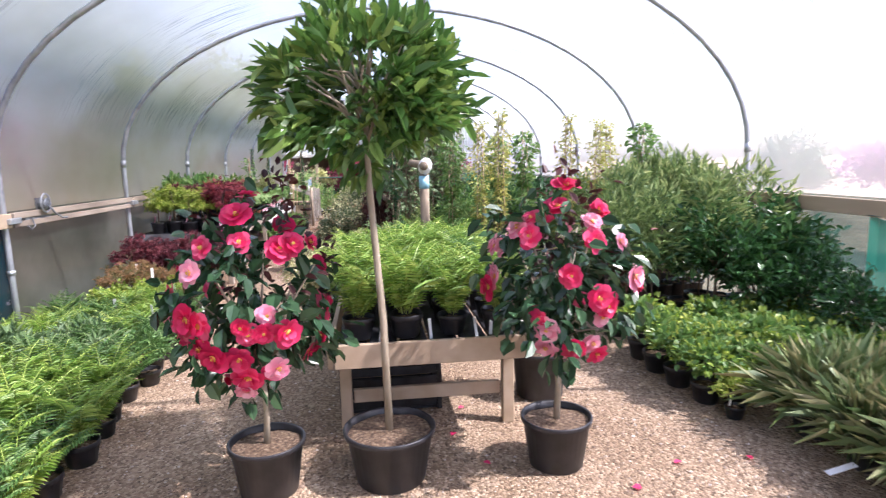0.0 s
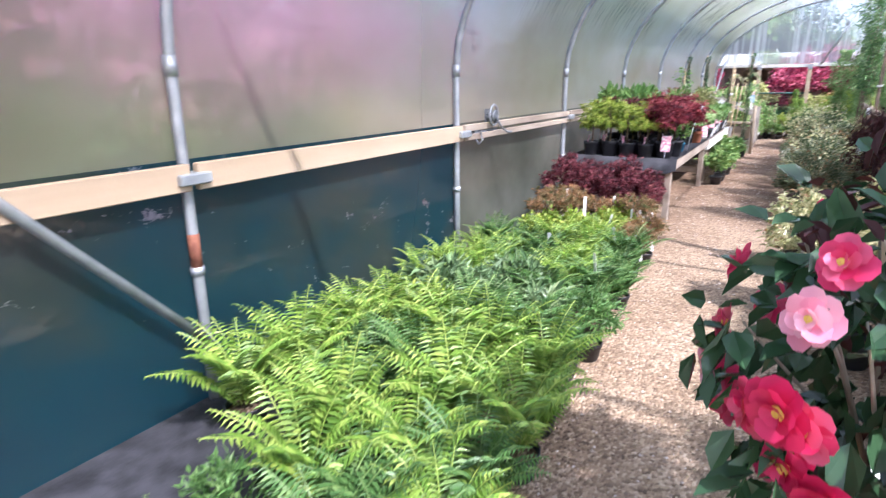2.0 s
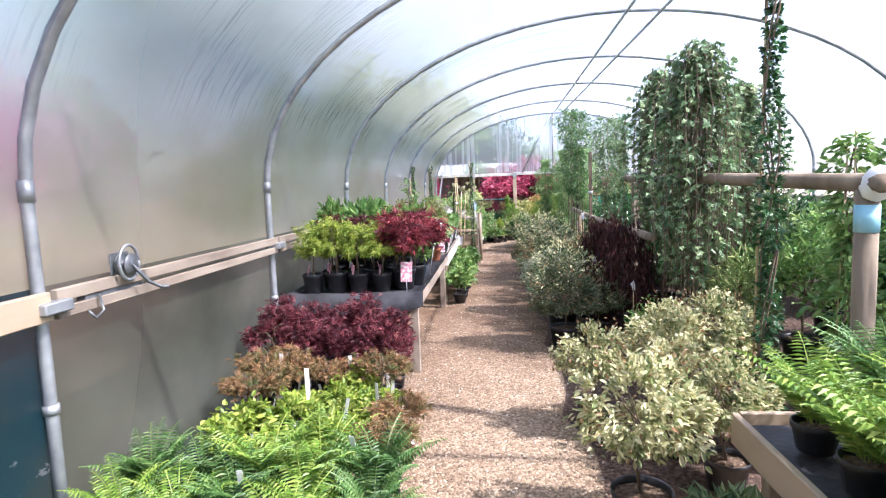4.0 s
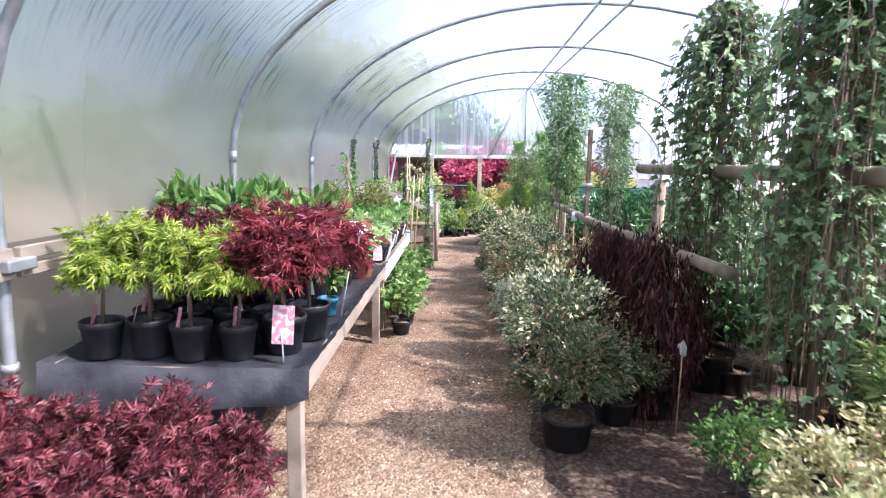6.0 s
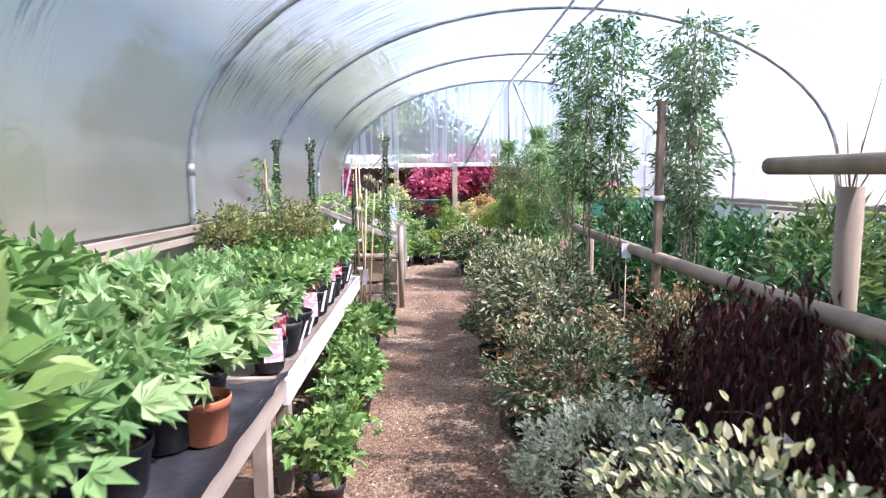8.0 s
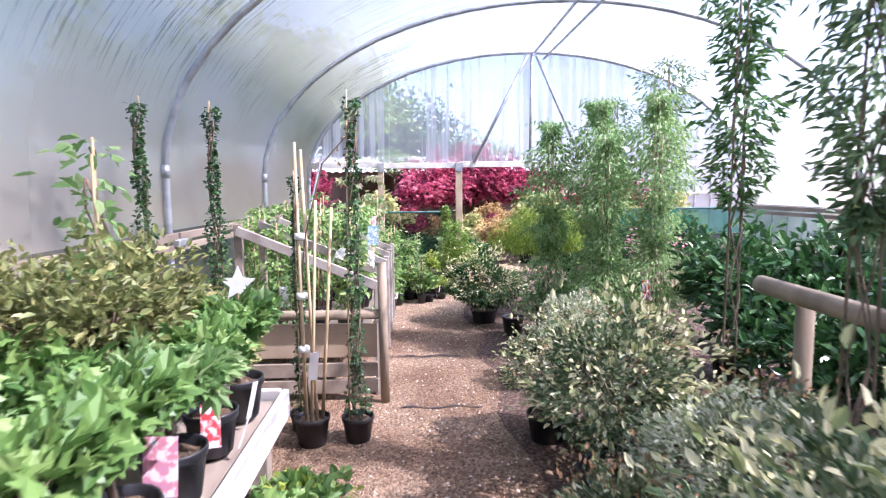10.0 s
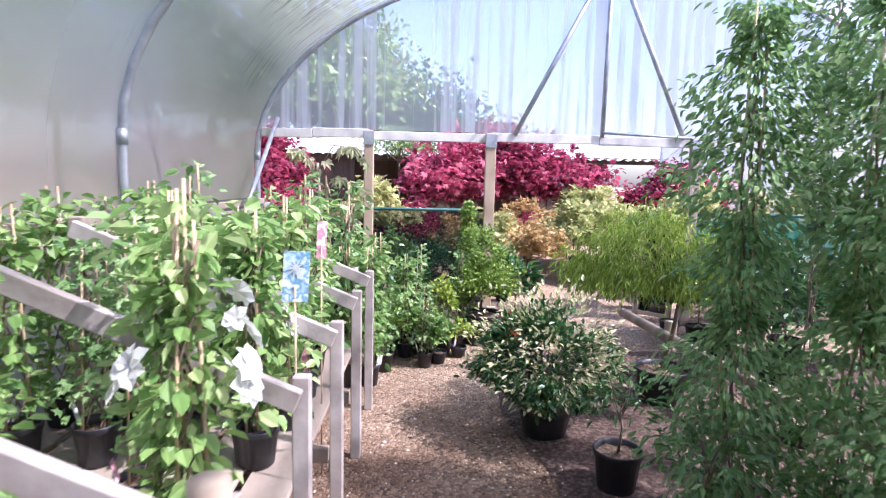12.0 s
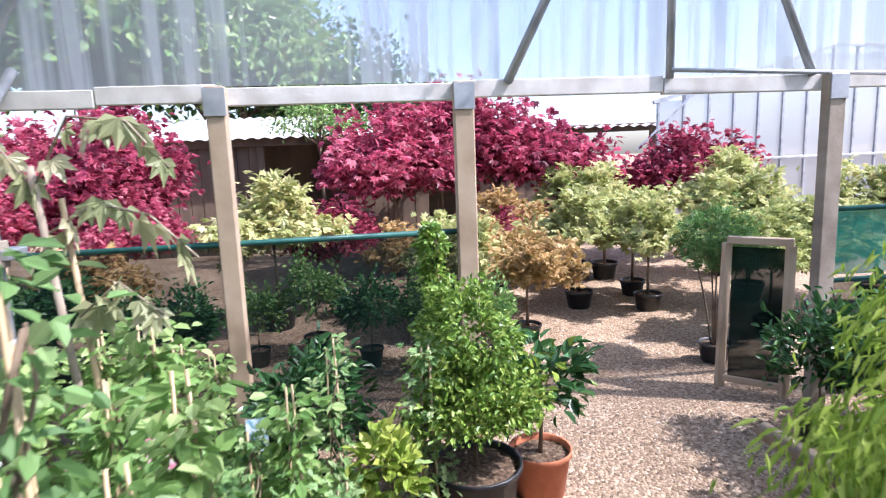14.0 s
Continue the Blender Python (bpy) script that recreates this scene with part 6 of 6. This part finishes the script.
# ---- labels and blooms among the climbers ----
TAGBLUE = mottled("blue_picture_label", 26, ((0.42, (0.70, 0.78, 0.84)), (0.5, (0.10, 0.28, 0.42)), (0.62, (0.55, 0.68, 0.76))), 0.35, 0, 0)
for x, y, z, w, h, mat, label in ((-1.76, 19.02, 0.99, 0.09, 0.17, TAGBLUE, "blue and white picture label of a clematis"), (-2.35, 18.2, 0.62, 0.07, 0.15, TAGWHITE, "blank white label among the climbers"),
                                  (-1.80, 19.72, 1.04, 0.045, 0.17, TAGPINK, "pink and white label of a clematis"), (-1.85, 21.55, 0.62, 0.08, 0.10, TAGPINK, "pink picture label of a clematis"),
                                  (-1.62, 21.75, 0.55, 0.07, 0.11, TAGBLUE, "blue picture label of a clematis"), (-2.2, 21.4, 0.75, 0.03, 0.10, TAGWHITE, "white label of a clematis")):
    o = thing("label_stake", label, "label", "plant labels", (x, y, 0, 0, 0, RNG.uniform(-20, 20)))
    tag_part(o, (0, 0, z), w, h, mat, 0, -10, name="card")
    tubes("stake", [([(0, 0.01, 0.0), (0, 0.004, z + 0.05)], 0.004)], CANE, o)
white = climber(66, "potted_clematis", "white-flowered clematis on bamboo canes in a pot", "climber", "clematis", 1.0, 0.18, 240, OVAL, 0.062, 0.6, CLEMLEAF, 0.08, 0.16, 3, 0.2, 0.2)
rp = np.random.default_rng(320)
for i in range(8):
    ring = [2 * math.pi * k / 7 for k in range(7)]
    v, f = leaves(OVAL, [(0, 0, 0)] * 7, [(math.cos(q), math.sin(q), 0.12) for q in ring], 0.056 * rp.uniform(0.85, 1.1, 7), 0.85, rp, 0.15)
    a = rp.uniform(0, 6.28)
    fl = mesh_part("flower", v, f, PETALWHITE, white, "white bloom")
    fl.matrix_basis = Matrix.Translation((0.15 * math.cos(a), 0.15 * math.sin(a), rp.uniform(0.45, 0.8))) @ Vector((math.cos(a), math.sin(a), 0.5)).to_track_quat('Z', 'Y').to_matrix().to_4x4()
place(white, -1.88, 18.45, 0.355)
place(white, -1.95, 19.15, 0.355, 0.9)
place(clem2, -1.85, 20.95, 0, 1.2)
cb = thing("cane_bundle", "bundle of pale bamboo canes tied with cord, carrying a bare vine", "canes", at=(-2.0, 17.24, 0))
pot(cb, 0.10, 0.17)
for k, (bx, by, tx, ty, tz) in enumerate(((-0.03, 0.0, -0.05, 0.0, 1.74), (0.03, 0.01, -0.02, 0.01, 1.70), (0.0, -0.04, 0.06, -0.02, 1.42), (0.05, 0.03, 0.14, 0.03, 1.38))):
    tubes("cane", [([(bx, by, 0.05), ((bx + tx) / 2, (by + ty) / 2, tz / 2), (tx, ty, tz)], [0.011, 0.010, 0.008])], CANE, cb, sides=7)
for z in (0.55, 0.86, 1.20):
    tubes("tie", [([(-0.035, 0.005, z), (-0.035, 0.005, z + 0.035)], 0.032)], TAGWHITE, cb, "pale cord tie", sides=8)
vr = np.random.default_rng(410)
tubes("vine", [([(0.0, 0.0, 0.15), (-0.06, 0.02, 0.7), (-0.01, 0.0, 1.2), (0.10, 0.0, 1.62), (0.24, 0.02, 1.78), (0.31, 0.03, 1.95)], [0.006, 0.006, 0.005, 0.005, 0.004, 0.003])], BARK, cb, "bare brown vine", sides=5)
lv = vr.uniform(1.1, 1.85, 26)
foliage("foliage", leaves(OVAL, np.stack((0.02 + (lv - 1.1) * 0.3 + vr.normal(0, .03, 26), vr.normal(0, .03, 26), lv), 1), vr.normal(0, 1, (26, 3)), 0.028 * vr.uniform(.6, 1.2, 26), 0.5, vr), RUSTLEAF, cb)
tag_part(cb, (0.02, -0.05, 0.40), 0.05, 0.20, TAGWHITE, 20, 24, label="glossy white label")
hel = shrub(67, "hellebore", "white-flowered hellebore in a black pot", "perennial", "", 160, OVAL, 0.12, 0.4, (0.2, 0.2, 0.14), DEEP, 0.28, 0.11, 0.15, clumps=16)
for i in range(7):
    v, f = flower(rp, 0.03, 5)
    a = rp.uniform(0, 6.28)
    fl = mesh_part("flower", v, f, PETALWHITE, hel, "white bloom")
    fl.matrix_basis = pose(0.14 * math.cos(a), 0.14 * math.sin(a), rp.uniform(0.36, 0.46), rp.uniform(-60, 60), rp.uniform(-60, 60), 0)
place(hel, -0.46, 7.75, 0)
bigpot = shrub(68, "potted_shrub", "dark-leaved shrub in a large black pot behind the bench", "shrub", "", 260, OVAL, 0.08, 0.45, (0.18, 0.18, 0.16), DEEP, 0.5, 0.19, 0.32, clumps=20)
place(bigpot, 0.96, 6.45, 0)

# ---- crate and tags under and on the fern bench ----
cr = thing("plastic_crate", "shallow black plastic crate on the gravel under the bench", "crate", at=(-0.02, 6.55, 0))
for k in range(4):
    part("side_slat", beam_between((-0.3, -0.2, 0.05 + 0.07 * k), (0.3, -0.2, 0.05 + 0.07 * k), 0.012, 0.055), BLACKPLASTIC, cr)
    part("side_slat", beam_between((-0.3, 0.2, 0.05 + 0.07 * k), (0.3, 0.2, 0.05 + 0.07 * k), 0.012, 0.055), BLACKPLASTIC, cr)
for x in (-0.3, 0.3):
    for y in (-0.2, 0.2):
        part("corner_post", beam_between((x, y, 0), (x, y, 0.30), 0.03, 0.03), BLACKPLASTIC, cr)
    part("end_panel", beam_between((x, -0.185, 0.15), (x, 0.185, 0.15), 0.012, 0.26), BLACKPLASTIC, cr)
part("base", beam_between((0, -0.2, 0.012), (0, 0.2, 0.012), 0.6, 0.02), BLACKPLASTIC, cr)
rp = np.random.default_rng(330)
for x, y, z in ((-0.08, 5.92, 0.585), (0.2, 5.93, 0.585), (0.45, 5.92, 0.585), (0.53, 5.94, 0.585), (-2.2, 8.9, 0), (-2.0, 9.2, 0), (-2.45, 9.3, 0), (-1.95, 8.6, 0), (-2.3, 9.75, 0), (-2.75, 9.6, 0), (-2.1, 10.0, 0), (-1.85, 7.7, 0), (-2.4, 8.3, 0)):
    o = thing("plant_tag", "narrow white plastic tag pushed into a pot", "label", "plant tags", (x, y, z, 0, 0, float(rp.uniform(-40, 40))))
    tag_part(o, (0, 0, 0.0), 0.018 if z else 0.026, 0.11 if z else 0.40 + 0.10 * float(rp.random()), TAGWHITE, 0, float(rp.uniform(-18, 18)))

# ---- black sheet added along the skirt to darken the sunlit gravel ----
rp = np.random.default_rng(340)
ny = 44
verts, faces = [], []
for j in range(ny + 1):
    y = 2.6 + 11.0 * j / ny
    x1 = -2.12 - 0.05 * (y - 4.5) + rp.normal(0, 0.012)
    for i in range(7):
        verts.append((-3.29 + (x1 + 3.29) * i / 6, y, 0.004 + (0 < i < 6) * rp.uniform(0.002, 0.012)))
for j in range(ny):
    for i in range(6):
        faces.append((j * 7 + i, j * 7 + i + 1, (j + 1) * 7 + i + 1, (j + 1) * 7 + i))
dark_strip = mesh_part("weed_matting", verts, faces, BLACKCLOTH)
tagged(dark_strip, "black sheet added to darken the ground along the side", "matting", kind="structure")

# ---- pale young vine on stakes near the end ----
VINELEAF = leaf_material("pale_young_vine_leaf", ((0.0, (0.26, 0.30, 0.14)), (0.5, (0.46, 0.46, 0.26)), (1.0, (0.64, 0.58, 0.40))), 0.5, 0.4)
vr = np.random.default_rng(420)
pv = thing("staked_vine", "pale drooping young vine tied to weathered stakes in a pot", "climber", at=(-2.12, 21.75, 0))
pot(pv, 0.12, 0.2)
tubes("stake", [([(0.0, 0, 0.04), (-0.03, 0.0, 0.8), (-0.08, 0, 1.52)], [0.014, 0.013, 0.011])], GREYWOOD, pv, sides=7)
tubes("stake", [([(0.05, 0.03, 0.04), (0.02, 0.02, 0.8), (-0.02, 0.03, 1.42)], [0.011, 0.011, 0.009])], CANE, pv, sides=7)
shoots = (((-0.08, 0, 1.45), (0.05, -0.02, 1.66), (0.22, -0.04, 1.64), (0.33, -0.05, 1.50)), ((-0.08, 0, 1.3), (0.08, 0.02, 1.40), (0.24, 0.0, 1.36), (0.38, -0.02, 1.22)),
          ((-0.08, 0, 1.45), (-0.20, 0.03, 1.62), (-0.30, 0.03, 1.58)), ((0.0, 0, 1.05), (0.14, -0.03, 1.16), (0.26, -0.03, 1.05)))
tagged(tubes("shoot", [(list(p), 0.004) for p in shoots], PALEBARK, pv, sides=5), kind="stuff")
pos, al = [], []
for p in shoots:
    for k in range(9):
        u = (k + 0.5) / 9 * (len(p) - 1)
        a, b = np.array(p[int(u)]), np.array(p[int(u) + 1])
        pos.append(a + (b - a) * (u - int(u)) + vr.normal(0, .012, 3))
        al.append((vr.normal(0, .5), vr.normal(-.2, .5), -0.9))
foliage("foliage", leaves(BROADPALM, pos, al, 0.115 * vr.uniform(0.6, 1.2, len(pos)), 1.0, vr, 0.8), VINELEAF, pv)

# ---- small pots at the foot of the tall climbers ----
sprig = shrub(430, "potted_sapling", "sparse young shrub on a thin stem in a black pot", "shrub", "young shrubs", 150, LONG, 0.06, 0.32, (0.15, 0.15, 0.20), MIDLEAF, 0.40, 0.11, 0.20, stem=0.1, clumps=18, stem_r=0.006)
for x, y, q in ((-0.42, 19.62, 1.0), (-0.30, 19.02, 1.1), (-0.08, 19.35, 0.95), (0.02, 18.85, 0.9)):
    place(sprig, x, y, 0, q)
blush = shrub(431, "potted_shrub", "pink and cream flecked shrub in a black pot", "shrub", "", 420, OVAL, 0.055, 0.5, (0.24, 0.24, 0.36), BLUEGREEN, 0.80, 0.14, 0.22, stem=0.2, clumps=30, extra=(170, PETALPINK, 0.7))
place(blush, 0.86, 19.25, 0)
o = thing("label_stake", "red and white picture label hanging on a cane", "label", "plant labels", (0.46, 18.45, 0, 0, 0, 12))
tag_part(o, (0, 0, 0.58), 0.07, 0.15, TAGRED, 0, -8, name="card")
tubes("stake", [([(0, 0.01, 0.0), (0, 0.006, 0.78)], 0.005)], CANE, o)
o = thing("label_stake", "grey blank label hanging from the pole rail", "label", "plant labels", (0.03, 14.86, 0, 0, 0, -10))
tag_part(o, (0, 0, 0.98), 0.06, 0.10, TAGWHITE, 0, -6, name="card")
tubes("stake", [([(0, 0.01, 0.0), (0, 0.006, 1.0)], 0.004)], CANE, o)
for x, y, z in ((-0.18, 12.76, 0.60), (0.0, 11.56, 0.50)):
    o = thing("label_stake", "white leaf-shaped label among dark red maples", "label", "plant labels", (x, y, 0, 0, 0, 15))
    v, f = leaves(OVAL, [(0, 0, z + 0.10)], [(0, 0, -1)], 0.11, 0.55, vr, 0.2)
    mesh_part("card", v, f, TAGWHITE, o)
    tubes("stake", [([(0, 0.012, 0.0), (0, 0.006, z + 0.1)], 0.004)], CANE, o)
star = thing("star_ornament", "white star-shaped ornament on a thin stick", "ornament", at=(-2.12, 16.36, 0.672))
bm = bmesh.new()
ring = [bm.verts.new(((0.075 if k % 2 == 0 else 0.035) * math.sin(k * math.pi / 5), 0, 0.42 + (0.075 if k % 2 == 0 else 0.035) * math.cos(k * math.pi / 5))) for k in range(10)]
face = bm.faces.new(ring)
ext = bmesh.ops.extrude_face_region(bm, geom=[face])
bmesh.ops.translate(bm, vec=(0, 0.006, 0), verts=[q for q in ext["geom"] if isinstance(q, bmesh.types.BMVert)])
part("star", bm, TAGWHITE, star)
tubes("stick", [([(0, 0.01, 0.0), (0, 0.008, 0.40)], 0.004)], CANE, star)

# ---- more shrubs, a label and a scrap of netting along the far side ----
for x, y, q in ((3.15, 6.35, 0.62), (3.2, 6.85, 0.7), (2.95, 7.1, 0.72), (3.25, 7.4, 0.8)):
    place(deepshrub, x, y, 0, q)
for x, y, q in ((2.1, 6.05, 0.8), (1.98, 5.9, 0.7)):
    place(limep, x, y, 0, q)
o = thing("plant_tag", "wide white plastic label lying among the grasses", "label", "plant tags", (1.9, 5.11, 0.10, 0, 0, 80))
tag_part(o, (0, 0, 0.0), 0.04, 0.13, TAGWHITE, 0, 70)
o = thing("shade_netting", "teal netting scrap tied to the tunnel side", "netting", "end netting")
verts = [(3.47 + 0.02 * math.sin(k * 2.1), 6.25 + 0.06 * k, z + 0.02 * math.sin(k * 1.3)) for z in (0.5, 1.06) for k in range(8)]
mesh_part("net", verts, [(k, k + 1, 9 + k, 8 + k) for k in range(7)], TEALNET, o)
tubes("cord", [([(3.47, 6.25, 1.07), (3.47, 6.67, 1.08)], 0.006)], TEALNET2, o)
for x, y, k, q in ((-2.3, 21.0, clem, 0.8), (-2.0, 21.15, clem, 0.75), (-1.75, 21.1, clem3, 0.9), (-2.5, 21.4, clem, 0.85), (-1.9, 22.3, clem, 0.7), (-2.3, 22.25, clem, 0.75), (-1.35, 21.7, lowgreen, 1.0), (-1.7, 21.45, lowgreen, 1.1), (-2.05, 21.5, lowgreen, 1.1)):
    place(k, x, y, 0, q)

# ---- edges of ground fabric that show through the gravel on the path ----
for y, x0, x1 in ((16.05, -1.42, -0.95), (17.75, -1.5, -0.95), (18.95, -1.55, -1.0)):
    vr = np.random.default_rng(int(y * 10))
    o = thing("fabric_edge", "frayed edge of black ground fabric showing through gravel", "fabric", "fabric edges")
    n = 14
    verts = [(x0 + (x1 - x0) * k / n, y + 0.02 * math.sin(k * 0.8) + w * vr.uniform(0.4, 1.0), 0.006 + 0.006 * vr.random()) for w in (-0.012, 0.012) for k in range(n + 1)]
    mesh_part("strip", verts, [(k, k + 1, n + 2 + k, n + 1 + k) for k in range(n)], BLACKCLOTH, o)
bloom = next(q for q in bpy.data.objects if q.name.startswith("card") and q.data.materials[0] == TAGBLUE)
ring = [2 * math.pi * k / 10 for k in range(10)]
v, f = leaves(OVAL, [(0.0, -0.004, 1.10)] * 10, [(math.cos(q), 0, math.sin(q)) for q in ring], 0.036, 0.42, vr, 0.0)
v[:, 1] = -0.004 - (v[:, 2] - 0.99) * math.tan(math.radians(-10.0))
mesh_part("printed_bloom", v, f, PETALWHITE, bloom, "printed pale bloom")

# ---- bare sapling among the far shrubs ----
vr = np.random.default_rng(440)
bs = thing("bare_sapling", "leafless brown sapling in a black pot", "tree", at=(1.8, 15.2, 0))
pot(bs, 0.16, 0.24)
tubes("trunk", [([(0, 0, 0.2), (0.02, 0.0, 0.8), (0.0, 0.02, 1.4)], [0.016, 0.013, 0.010])], BARK, bs, sides=7)
twigs = []
for k in range(13):
    a, z = vr.uniform(0, 6.28), vr.uniform(0.9, 1.4)
    q = vr.uniform(0.18, 0.42)
    twigs.append(([(0, 0, z), (q * 0.5 * math.cos(a), q * 0.5 * math.sin(a), z + 0.28), (q * math.cos(a) + vr.normal(0, .03), q * math.sin(a), z + vr.uniform(0.5, 0.8))], [0.008, 0.006, 0.003]))
tagged(tubes("branchwork", twigs, BARK, bs, sides=5), kind="stuff")
